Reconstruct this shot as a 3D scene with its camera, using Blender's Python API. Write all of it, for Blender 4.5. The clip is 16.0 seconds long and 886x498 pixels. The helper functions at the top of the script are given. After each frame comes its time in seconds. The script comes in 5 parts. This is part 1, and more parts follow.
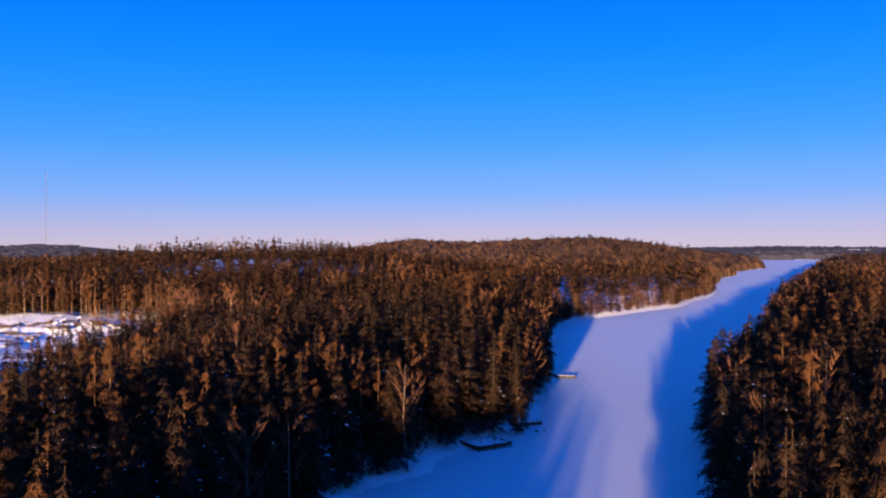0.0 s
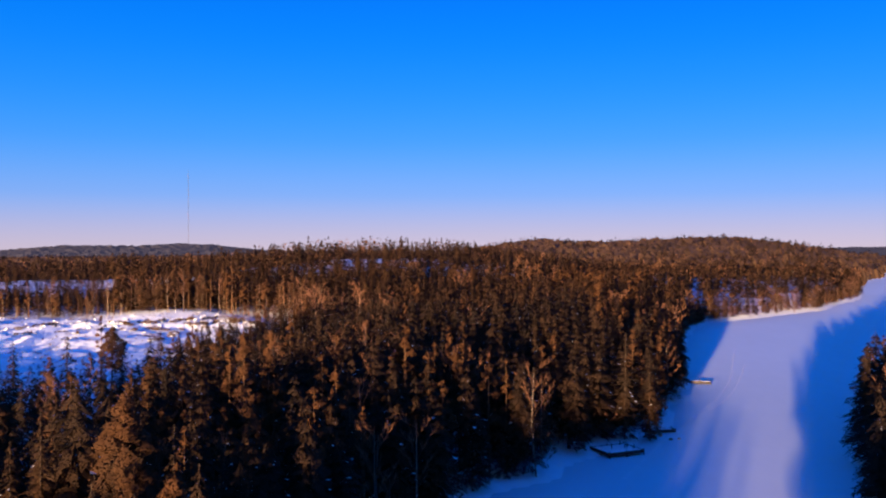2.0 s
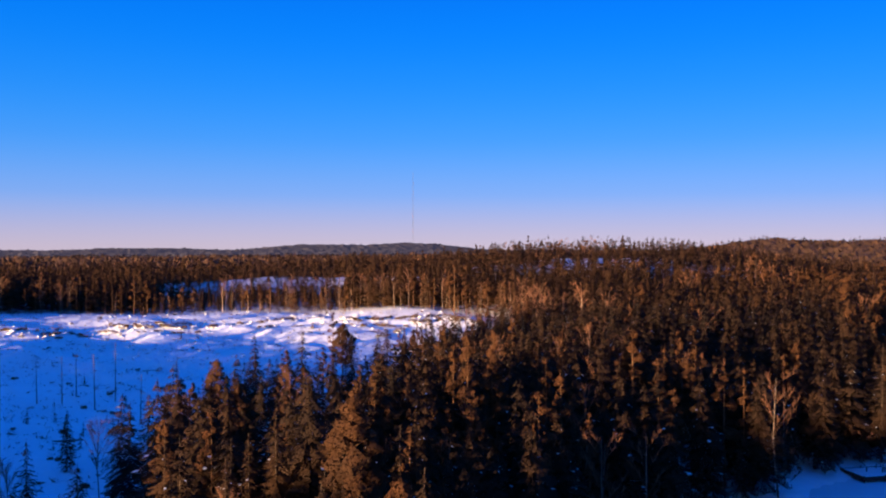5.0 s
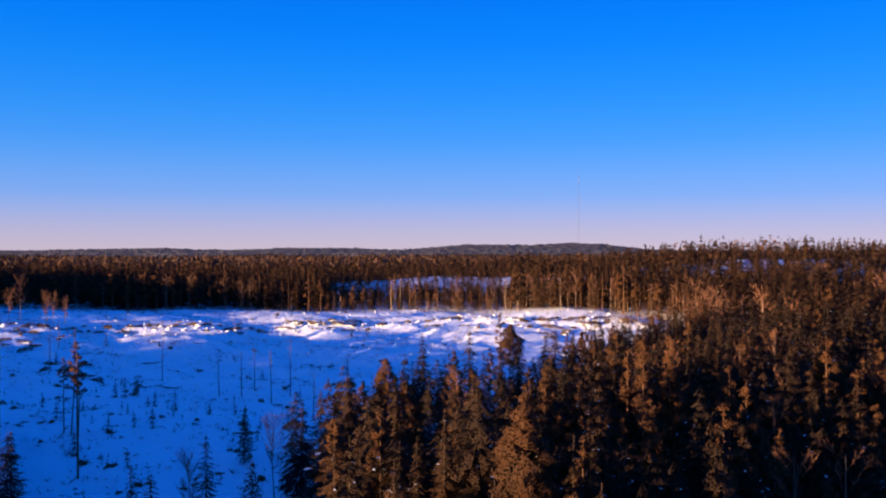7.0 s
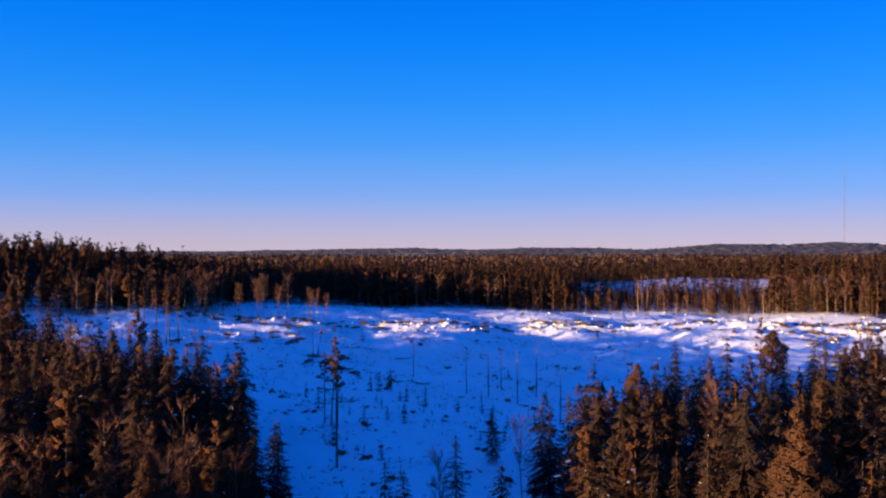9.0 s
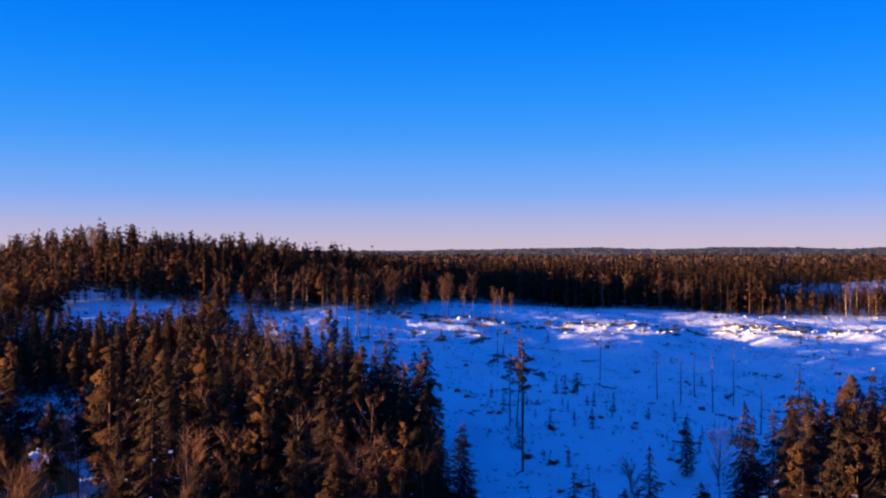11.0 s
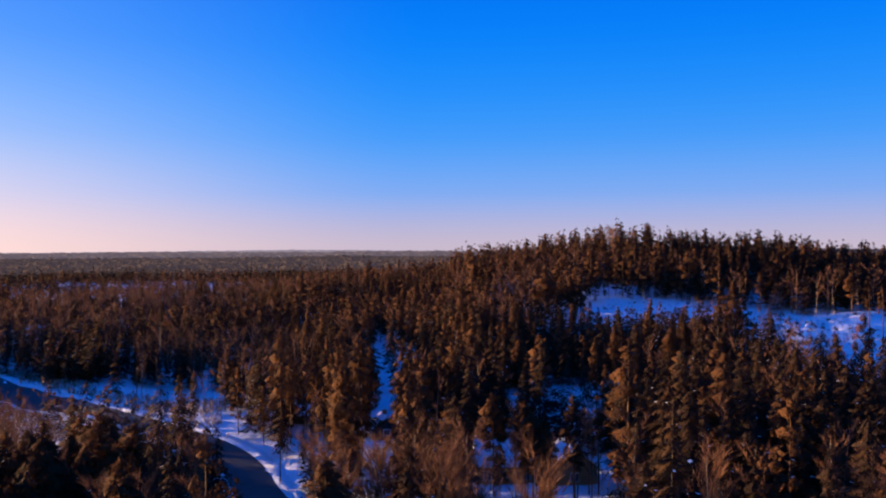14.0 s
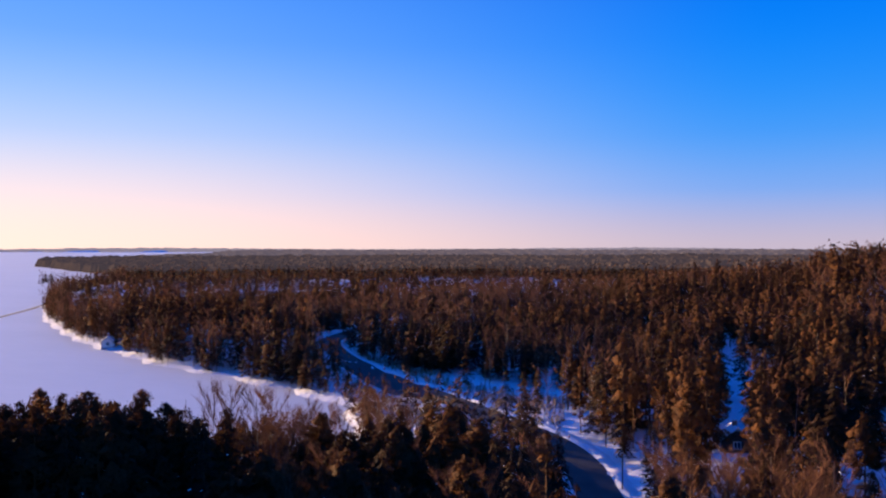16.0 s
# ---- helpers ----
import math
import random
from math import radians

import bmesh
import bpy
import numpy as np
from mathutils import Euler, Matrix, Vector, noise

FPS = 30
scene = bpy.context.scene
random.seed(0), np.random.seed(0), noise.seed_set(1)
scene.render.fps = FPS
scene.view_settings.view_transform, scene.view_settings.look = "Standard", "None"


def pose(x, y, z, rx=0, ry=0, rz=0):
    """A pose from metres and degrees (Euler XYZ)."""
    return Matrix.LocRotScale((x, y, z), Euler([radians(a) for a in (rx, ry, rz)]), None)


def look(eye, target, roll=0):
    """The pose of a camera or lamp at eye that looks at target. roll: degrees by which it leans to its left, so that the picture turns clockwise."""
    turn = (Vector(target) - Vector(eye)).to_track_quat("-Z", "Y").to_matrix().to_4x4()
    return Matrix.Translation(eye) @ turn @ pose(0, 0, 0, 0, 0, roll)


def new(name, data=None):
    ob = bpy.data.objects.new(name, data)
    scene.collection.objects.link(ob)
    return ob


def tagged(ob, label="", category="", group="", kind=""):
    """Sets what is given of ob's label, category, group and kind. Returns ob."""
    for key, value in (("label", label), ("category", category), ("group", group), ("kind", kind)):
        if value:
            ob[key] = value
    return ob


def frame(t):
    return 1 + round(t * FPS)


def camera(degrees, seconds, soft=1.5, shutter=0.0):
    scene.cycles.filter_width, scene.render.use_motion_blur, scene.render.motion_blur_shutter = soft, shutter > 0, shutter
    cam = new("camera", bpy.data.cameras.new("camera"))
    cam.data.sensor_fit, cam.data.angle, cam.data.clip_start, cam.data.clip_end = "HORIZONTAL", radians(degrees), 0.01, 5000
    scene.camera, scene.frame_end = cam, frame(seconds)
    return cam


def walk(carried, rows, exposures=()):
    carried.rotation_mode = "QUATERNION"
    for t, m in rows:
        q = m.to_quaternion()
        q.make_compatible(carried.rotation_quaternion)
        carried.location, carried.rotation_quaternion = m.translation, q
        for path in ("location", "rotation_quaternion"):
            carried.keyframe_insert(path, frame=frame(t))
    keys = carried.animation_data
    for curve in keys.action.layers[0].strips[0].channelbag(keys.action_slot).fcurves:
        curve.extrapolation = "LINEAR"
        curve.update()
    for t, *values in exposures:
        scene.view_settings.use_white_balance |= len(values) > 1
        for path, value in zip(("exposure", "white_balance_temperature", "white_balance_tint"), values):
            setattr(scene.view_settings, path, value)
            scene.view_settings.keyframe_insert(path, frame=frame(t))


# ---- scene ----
cam = camera(53.47, 16.0, soft=2.15)
# seconds, x, y, z, heading, tilt, lean
PATH = [
    (0.0, 0.00, 0.00, 38.00, 0.00, -0.05, -0.27), (0.5, -0.12, 0.65, 38.0, 2.00, -0.04, -0.23),
    (1.0, -0.27, 1.38, 38.01, 4.27, -0.04, -0.22), (1.5, -0.52, 1.96, 38.03, 6.58, -0.04, -0.20),
    (2.0, -0.63, 2.69, 38.07, 8.16, -0.04, -0.19), (2.5, -0.90, 3.38, 38.07, 10.30, -0.04, -0.19),
    (3.0, -1.07, 3.96, 38.07, 12.81, -0.04, -0.18), (3.5, -1.33, 4.51, 38.10, 15.37, -0.04, -0.16),
    (4.0, -1.54, 4.95, 38.15, 17.86, -0.04, -0.13), (6.5, -4.18, 8.77, 38.10, 29.81, -0.05, 0.00),
    (7.0, -4.64, 9.33, 38.08, 33.06, -0.04, 0.03), (7.5, -5.16, 9.88, 38.11, 36.90, -0.05, 0.03),
    (8.0, -5.91, 10.37, 38.09, 41.48, -0.05, 0.03), (8.5, -6.65, 10.93, 38.09, 45.50, -0.07, 0.03),
    (9.0, -7.44, 11.44, 38.05, 48.79, -0.06, 0.01), (11.5, -10.95, 13.14, 38.15, 64.49, -0.14, -0.01),
    (12.0, -11.74, 13.33, 38.24, 69.21, -0.19, -0.03), (12.5, -12.43, 13.40, 38.25, 75.36, -0.19, -0.07),
    (13.0, -13.19, 13.54, 38.29, 81.73, -0.21, -0.12), (13.5, -13.98, 13.56, 38.28, 87.66, -0.20, -0.13),
    (14.0, -14.80, 13.32, 38.26, 93.20, -0.18, -0.14), (14.5, -15.74, 13.08, 38.27, 98.88, -0.20, -0.08),
    (15.0, -16.42, 12.90, 38.36, 104.64, -0.23, -0.04), (15.5, -17.05, 12.94, 38.48, 110.07, -0.28, -0.05),
    (16.0, -17.60, 12.73, 38.59, 115.32, -0.32, 0.01)]
walk(cam, [(t, pose(x, y, z, 90 + tilt, 0, head) @ pose(0, 0, 0, 0, 0, lean)) for t, x, y, z, head, tilt, lean in PATH],
     exposures=[(0.0, 1.98), (6.5, 1.96), (9.0, 1.96), (11.5, 1.98), (16.0, 1.98)])

# ---- sky and sun ----
SUN_BEARING, SUN_HEIGHT = 167.0, 3.85          # degrees to the left of north (+y), degrees over the horizon
sun_way = Vector((-math.sin(radians(SUN_BEARING)) * math.cos(radians(SUN_HEIGHT)),
                  math.cos(radians(SUN_BEARING)) * math.cos(radians(SUN_HEIGHT)), math.sin(radians(SUN_HEIGHT))))


def build_sky():
    world = bpy.data.worlds.new("winter_sky")
    scene.world = world
    world.use_nodes = True
    nt = world.node_tree
    nt.nodes.clear()
    n, l = nt.nodes.new, nt.links.new
    out, bg = n("ShaderNodeOutputWorld"), n("ShaderNodeBackground")
    sky = n("ShaderNodeTexSky")
    sky.sky_type, sky.sun_disc = "NISHITA", False
    sky.sun_elevation, sky.sun_rotation = radians(SUN_HEIGHT), radians(360 - SUN_BEARING)
    sky.air_density, sky.dust_density, sky.ozone_density = 1.0, 0.3, 3.0
    coord, sep = n("ShaderNodeTexCoord"), n("ShaderNodeSeparateXYZ")
    l(coord.outputs["Generated"], sep.inputs[0])
    ramp = n("ShaderNodeValToRGB")
    l(sep.outputs["Z"], ramp.inputs[0])
    stops = [(0.0, (0.29, 0.235, 0.28)), (0.03, (0.20, 0.215, 0.35)), (0.06, (0.10, 0.198, 0.43)), (0.12, (0.02, 0.158, 0.46)), (0.2, (0.001, 0.115, 0.46)),
             (0.27, (0.0, 0.092, 0.45)), (0.6, (0.0, 0.052, 0.35)), (1.0, (0.0, 0.038, 0.29))]
    ramp.color_ramp.interpolation = "B_SPLINE"
    while len(ramp.color_ramp.elements) < len(stops):
        ramp.color_ramp.elements.new(0.5)
    for e, (p, c) in zip(ramp.color_ramp.elements, stops):
        e.position, e.color = p, (*c, 1)
    # the wide warm glow over the horizon on the side of the low sun
    dot = n("ShaderNodeVectorMath")
    dot.operation = "DOT_PRODUCT"
    l(coord.outputs["Generated"], dot.inputs[0])
    dot.inputs[1].default_value = sun_way
    glow = n("ShaderNodeMapRange")
    glow.interpolation_type = "SMOOTHSTEP"
    glow.inputs["From Min"].default_value, glow.inputs["From Max"].default_value = 0.3, 1.0
    l(dot.outputs["Value"], glow.inputs["Value"])
    tone = n("ShaderNodeValToRGB")
    tone.color_ramp.interpolation = "B_SPLINE"
    l(sep.outputs["Z"], tone.inputs[0])
    tones = [(0.0, (0.60, 0.40, 0.33)), (0.05, (0.50, 0.38, 0.36)), (0.12, (0.22, 0.30, 0.45)), (0.22, (0.055, 0.175, 0.46)), (0.4, (0.01, 0.10, 0.43)), (1.0, (0.0, 0.04, 0.3))]
    while len(tone.color_ramp.elements) < len(tones):
        tone.color_ramp.elements.new(0.5)
    for e, (p, c) in zip(tone.color_ramp.elements, tones):
        e.position, e.color = p, (*c, 1)
    warm = n("ShaderNodeMix")
    warm.data_type = "RGBA"
    l(glow.outputs[0], warm.inputs[0])
    l(ramp.outputs[0], warm.inputs[6])
    l(tone.outputs[0], warm.inputs[7])
    air = n("ShaderNodeMix")
    air.data_type, air.blend_type = "RGBA", "ADD"
    air.inputs[0].default_value = 0.0012
    # the sky is deepest at right angles to the sun
    square, deep, scaled = n("ShaderNodeMath"), n("ShaderNodeMath"), n("ShaderNodeVectorMath")
    square.operation, deep.operation, scaled.operation = "MULTIPLY", "MULTIPLY_ADD", "SCALE"
    l(dot.outputs["Value"], square.inputs[0])
    l(dot.outputs["Value"], square.inputs[1])
    deep.inputs[1].default_value, deep.inputs[2].default_value = 0.11, 0.89
    l(square.outputs[0], deep.inputs[0])
    l(warm.outputs[2], scaled.inputs[0])
    l(deep.outputs[0], scaled.inputs["Scale"])
    l(scaled.outputs[0], air.inputs[6])
    l(sky.outputs[0], air.inputs[7])
    l(air.outputs[2], bg.inputs[0])
    bg.inputs[1].default_value = 0.595
    l(bg.outputs[0], out.inputs[0])


build_sky()
sun = new("sun", bpy.data.lights.new("sun", "SUN"))
sun.data.energy, sun.data.angle, sun.data.color = 5.0, radians(0.6), (1.0, 0.69, 0.39)
sun.matrix_world = look(Vector((0, 0, 300)) + sun_way * 100, (0, 0, 300))


# ---- materials ----
def material(name, rough=0.8, spec=0.2):
    m = bpy.data.materials.new(name)
    m.use_nodes = True
    b = m.node_tree.nodes["Principled BSDF"]
    b.inputs["Roughness"].default_value = rough
    b.inputs["Specular IOR Level"].default_value = spec
    return m, m.node_tree, b


def noisy(name, low, high, scale=1.0, fine=8.0, bump=0.0, bump_scale=4.0, rough=0.8, spec=0.2, island=0.0, per_object=0.0, space="Position", stretch=(1, 1, 1), through_light=0.0, soft_mass=0.0, frayed=0.0):
    """A surface whose colour wanders between two tones at two scales, with relief."""
    m, nt, b = material(name, rough, spec)
    n, l = nt.nodes.new, nt.links.new
    if space == "Position":
        where = n("ShaderNodeNewGeometry").outputs["Position"]
    else:
        where = n("ShaderNodeTexCoord").outputs["Object"]
    mapping = n("ShaderNodeMapping")
    mapping.inputs["Scale"].default_value = stretch
    l(where, mapping.inputs[0])
    a, c = n("ShaderNodeTexNoise"), n("ShaderNodeTexNoise")
    a.inputs["Scale"].default_value, c.inputs["Scale"].default_value = scale, fine
    a.inputs["Detail"].default_value, c.inputs["Detail"].default_value = 4, 3
    l(mapping.outputs[0], a.inputs["Vector"])
    l(mapping.outputs[0], c.inputs["Vector"])
    mid = n("ShaderNodeMath")
    mid.operation = "MULTIPLY_ADD"
    mid.inputs[1].default_value = 0.4
    l(c.outputs["Fac"], mid.inputs[0])
    wide = n("ShaderNodeMath")
    wide.operation = "MULTIPLY_ADD"
    wide.inputs[1].default_value, wide.inputs[2].default_value = 1.2, -0.3
    l(a.outputs["Fac"], wide.inputs[0])
    l(wide.outputs[0], mid.inputs[2])
    value = mid.outputs[0]
    for amount, node, socket in ((island, "ShaderNodeNewGeometry", "Random Per Island"), (per_object, "ShaderNodeObjectInfo", "Random")):
        if amount:
            more = n("ShaderNodeMath")
            more.operation = "MULTIPLY_ADD"
            more.inputs[1].default_value = amount
            l(n(node).outputs[socket], more.inputs[0])
            less = n("ShaderNodeMath")
            less.operation = "SUBTRACT"
            less.inputs[1].default_value = amount / 2
            l(value, less.inputs[0])
            l(less.outputs[0], more.inputs[2])
            value = more.outputs[0]
    mix = n("ShaderNodeMix")
    mix.data_type = "RGBA"
    mix.inputs[6].default_value, mix.inputs[7].default_value = (*low, 1), (*high, 1)
    l(value, mix.inputs[0])
    l(mix.outputs[2], b.inputs["Base Color"])
    if soft_mass:
        attr, turn, true, add = n("ShaderNodeAttribute"), n("ShaderNodeVectorTransform"), n("ShaderNodeNewGeometry"), n("ShaderNodeMix")
        attr.attribute_name = "outward"
        turn.vector_type, turn.convert_from, turn.convert_to = "NORMAL", "OBJECT", "WORLD"
        l(attr.outputs["Vector"], turn.inputs[0])
        add.data_type = "VECTOR"
        add.inputs[0].default_value = soft_mass
        l(true.outputs["Normal"], add.inputs[4])
        l(turn.outputs[0], add.inputs[5])
        unit = n("ShaderNodeVectorMath")
        unit.operation = "NORMALIZE"
        l(add.outputs[1], unit.inputs[0])
        l(unit.outputs[0], b.inputs["Normal"])
    if through_light:
        leaf, both = n("ShaderNodeBsdfTranslucent"), n("ShaderNodeMixShader")
        l(mix.outputs[2], leaf.inputs["Color"])
        both.inputs[0].default_value = through_light
        l(b.outputs[0], both.inputs[1])
        l(leaf.outputs[0], both.inputs[2])
        l(both.outputs[0], nt.nodes["Material Output"].inputs["Surface"])
    if frayed:
        # gaps between the twigs
        gaps, edge, clear, both = n("ShaderNodeTexNoise"), n("ShaderNodeMath"), n("ShaderNodeBsdfTransparent"), n("ShaderNodeMixShader")
        gaps.inputs["Scale"].default_value, gaps.inputs["Detail"].default_value = 5.5, 1
        l(mapping.outputs[0], gaps.inputs["Vector"])
        edge.operation, edge.inputs[1].default_value = "GREATER_THAN", 1 - frayed
        l(gaps.outputs["Fac"], edge.inputs[0])
        l(edge.outputs[0], both.inputs[0])
        l(nt.nodes["Material Output"].inputs["Surface"].links[0].from_socket, both.inputs[1])
        l(clear.outputs[0], both.inputs[2])
        l(both.outputs[0], nt.nodes["Material Output"].inputs["Surface"])
    if bump:
        d, bn = n("ShaderNodeBump"), n("ShaderNodeTexNoise")
        bn.inputs["Scale"].default_value, bn.inputs["Detail"].default_value = bump_scale, 5
        l(mapping.outputs[0], bn.inputs["Vector"])
        d.inputs["Strength"].default_value, d.inputs["Distance"].default_value = 1.0, bump
        l(bn.outputs["Fac"], d.inputs["Height"])
        l(d.outputs[0], b.inputs["Normal"])
    return m


M = {
    "snow": noisy("snow", (0.74, 0.75, 0.77), (0.88, 0.88, 0.88), 0.05, 1.2, 0.35, 0.5, 0.75, 0.25),
    "lake_snow": noisy("lake_snow", (0.57, 0.61, 0.62), (0.70, 0.72, 0.73), 0.02, 0.25, 0.05, 0.35, 0.55, 0.35, stretch=(1.0, 0.35, 1)),
    "soft_snow": noisy("soft_snow", (0.62, 0.63, 0.64), (0.78, 0.78, 0.78), 0.4, 3.0, 0.1, 2.0, 0.75, 0.25),
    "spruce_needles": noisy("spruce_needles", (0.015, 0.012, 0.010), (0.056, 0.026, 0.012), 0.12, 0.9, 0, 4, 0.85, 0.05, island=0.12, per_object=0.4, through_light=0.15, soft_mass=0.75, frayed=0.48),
    "pine_needles": noisy("pine_needles", (0.026, 0.015, 0.010), (0.098, 0.040, 0.016), 0.12, 0.9, 0, 4, 0.85, 0.05, island=0.12, per_object=0.4, through_light=0.15, soft_mass=0.75, frayed=0.48),
    "birch_twigs": noisy("birch_twigs", (0.06, 0.030, 0.020), (0.19, 0.083, 0.042), 0.1, 0.7, 0, 4, 0.8, 0.1, island=0.4, per_object=0.3, through_light=0.2),
    "spruce_bark": noisy("spruce_bark", (0.03, 0.022, 0.016), (0.10, 0.065, 0.045), 0.5, 6, 0.02, 8, 0.9, 0.1, stretch=(3, 3, 0.6)),
    "pine_bark": noisy("pine_bark", (0.04, 0.022, 0.013), (0.13, 0.065, 0.033), 0.4, 5, 0.02, 8, 0.9, 0.1, stretch=(3, 3, 0.6)),
    "birch_bark": noisy("birch_bark", (0.035, 0.028, 0.022), (0.24, 0.17, 0.13), 0.6, 4, 0.01, 6, 0.8, 0.15, stretch=(1, 1, 2.5)),
    # birch bark again, lighter: the sun on the rim stems is put into its colour
    "sunlit_birch_bark": noisy("sunlit_birch_bark", (0.08, 0.055, 0.04), (0.38, 0.26, 0.18), 0.6, 4, 0.01, 6, 0.8, 0.15, stretch=(1, 1, 2.5)),
    "far_forest": noisy("far_forest", (0.022, 0.015, 0.011), (0.10, 0.052, 0.028), 0.012, 0.06, 0, 4, 0.9, 0.05),
    "brush": noisy("brush", (0.03, 0.02, 0.012), (0.16, 0.095, 0.05), 0.3, 2.0, 0, 4, 0.9, 0.1, island=0.6),
    "dry_brush": noisy("dry_brush", (0.14, 0.10, 0.07), (0.42, 0.31, 0.22), 0.2, 2.0, 0, 4, 0.9, 0.1, island=0.6),
    "asphalt": noisy("asphalt", (0.035, 0.035, 0.038), (0.09, 0.085, 0.085), 0.2, 2.0, 0.01, 12, 0.85, 0.3),
    "old_wood": noisy("old_wood", (0.10, 0.075, 0.055), (0.26, 0.2, 0.15), 0.6, 6, 0.01, 8, 0.85, 0.15),
    "dark_wood": noisy("dark_wood", (0.025, 0.02, 0.017), (0.08, 0.06, 0.05), 0.6, 6, 0.01, 8, 0.85, 0.15),
    "yellow_boards": noisy("yellow_boards", (0.30, 0.15, 0.06), (0.46, 0.25, 0.10), 0.5, 5, 0.01, 5, 0.8, 0.2, stretch=(1, 1, 6)),
    "red_boards": noisy("red_boards", (0.16, 0.045, 0.03), (0.26, 0.08, 0.05), 0.5, 5, 0.01, 5, 0.8, 0.2, stretch=(5, 5, 1)),
    "white_paint": noisy("white_paint", (0.66, 0.65, 0.62), (0.8, 0.79, 0.77), 0.6, 5, 0, 4, 0.6, 0.3),
    "brick": noisy("brick", (0.2, 0.09, 0.06), (0.34, 0.16, 0.11), 0.8, 8, 0.01, 10, 0.85, 0.2),
    "dull_metal": noisy("dull_metal", (0.05, 0.055, 0.065), (0.09, 0.095, 0.11), 0.05, 0.4, 0, 4, 0.6, 0.3),
    "grey_metal": noisy("grey_metal", (0.25, 0.26, 0.28), (0.4, 0.41, 0.43), 0.5, 5, 0, 4, 0.5, 0.5),
    "mast_red": noisy("mast_red", (0.30, 0.10, 0.10), (0.36, 0.14, 0.13), 0.05, 0.4, 0, 4, 0.6, 0.3),
}


def glass_material():
    m, nt, b = material("window_glass", 0.08, 0.6)
    b.inputs["Base Color"].default_value = (0.03, 0.035, 0.045, 1)
    b.inputs["Metallic"].default_value = 0.0
    return m


M["glass"] = glass_material()


def painted_haze_material(name, base, air, strength):
    """Far woods with the haze painted in, as a hazy base colour and a faint glow."""
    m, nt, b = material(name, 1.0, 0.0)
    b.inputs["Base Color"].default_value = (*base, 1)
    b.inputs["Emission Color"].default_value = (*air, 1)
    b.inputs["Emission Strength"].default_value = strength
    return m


M["near_distance"] = painted_haze_material("brown_painted_haze", (0.030, 0.022, 0.019), (0.5, 0.36, 0.36), 0.028)
M["distance"] = painted_haze_material("blue_painted_haze", (0.036, 0.032, 0.040), (0.42, 0.38, 0.52), 0.022)
M["last_distance"] = painted_haze_material("pale_painted_haze", (0.06, 0.058, 0.07), (0.60, 0.50, 0.56), 0.11)
M["haze_distance"] = painted_haze_material("sunward_painted_haze", (0.045, 0.038, 0.04), (0.55, 0.42, 0.44), 0.055)


# ---- mesh helpers ----
def fill_mesh(name, verts, faces, mat, smooth=False, outward=None):
    """A mesh from arrays of corners and of faces that all have the same number of sides."""
    verts, faces = np.asarray(verts, dtype=np.float32), np.asarray(faces, dtype=np.int32)
    me = bpy.data.meshes.new(name)
    k = faces.shape[1]
    me.vertices.add(len(verts))
    me.vertices.foreach_set("co", verts.ravel())
    me.loops.add(faces.size)
    me.loops.foreach_set("vertex_index", faces.ravel())
    me.polygons.add(len(faces))
    me.polygons.foreach_set("loop_start", np.arange(len(faces), dtype=np.int32) * k)
    me.polygons.foreach_set("use_smooth", np.full(len(faces), smooth))
    me.update(calc_edges=True)
    if outward is not None:
        me.attributes.new("outward", "FLOAT_VECTOR", "POINT").data.foreach_set("vector", np.asarray(outward, dtype=np.float32).ravel())
    me.materials.append(mat)
    return me


def outward_ways(v):
    """For each corner of a tree's foliage, the way out of the crown, by which the soft mass of needles takes the light."""
    r = np.hypot(v[:, 0], v[:, 1])
    n = np.stack([v[:, 0], v[:, 1], 0.4 * r + 0.004], 1)
    return n / np.linalg.norm(n, axis=1)[:, None]


def part(name, data, mat, parent, label=""):
    """Links a bmesh, or a ready mesh, as one mesh object under a thing or a part."""
    if isinstance(data, bmesh.types.BMesh):
        me = bpy.data.meshes.new(name)
        data.to_mesh(me)
        data.free()
        me.materials.append(mat)
    else:
        me = data
    ob = new(name, me)
    ob.parent = parent
    return tagged(ob, label)


def thing(name, label, category, place=(0, 0, 0), turn=0.0, group="", kind=""):
    ob = new(name)
    ob.matrix_world = pose(*place, 0, 0, turn)
    return tagged(ob, label, category, group, kind)


def box(bm, x0, x1, y0, y1, z0, z1, bevel=0.0):
    """Adds a box to a bmesh."""
    got = bmesh.ops.create_cube(bm, size=1.0, matrix=Matrix.Translation(((x0 + x1) / 2, (y0 + y1) / 2, (z0 + z1) / 2)) @ Matrix.Diagonal((x1 - x0, y1 - y0, z1 - z0, 1)))
    if bevel:
        edges = {e for v in got["verts"] for e in v.link_edges}
        bmesh.ops.bevel(bm, geom=list(edges), offset=bevel, segments=1, affect="EDGES")
    return bm


def rod(bm, a, b, r0, r1, sides=6):
    """Adds a tapered rod from a to b to a bmesh."""
    a, b = Vector(a), Vector(b)
    m = Matrix.Translation((a + b) / 2) @ (b - a).to_track_quat("Z", "Y").to_matrix().to_4x4()
    bmesh.ops.create_cone(bm, cap_ends=True, segments=sides, radius1=r0, radius2=r1, depth=(b - a).length, matrix=m)
    return bm


# ---- the lie of the land ----
def waves(x, y, size, seed, count=7):
    """Smooth random relief between about -1 and 1 with bumps of that size."""
    rng = np.random.RandomState(seed)
    out = np.zeros_like(np.asarray(x, dtype=float))
    for _ in range(count):
        a, s, ph = rng.uniform(0, 2 * np.pi), size * rng.uniform(0.7, 1.6), rng.uniform(0, 2 * np.pi)
        out += np.sin((np.cos(a) * x + np.sin(a) * y) * 2 * np.pi / s + ph)
    return out / math.sqrt(count) / 1.3


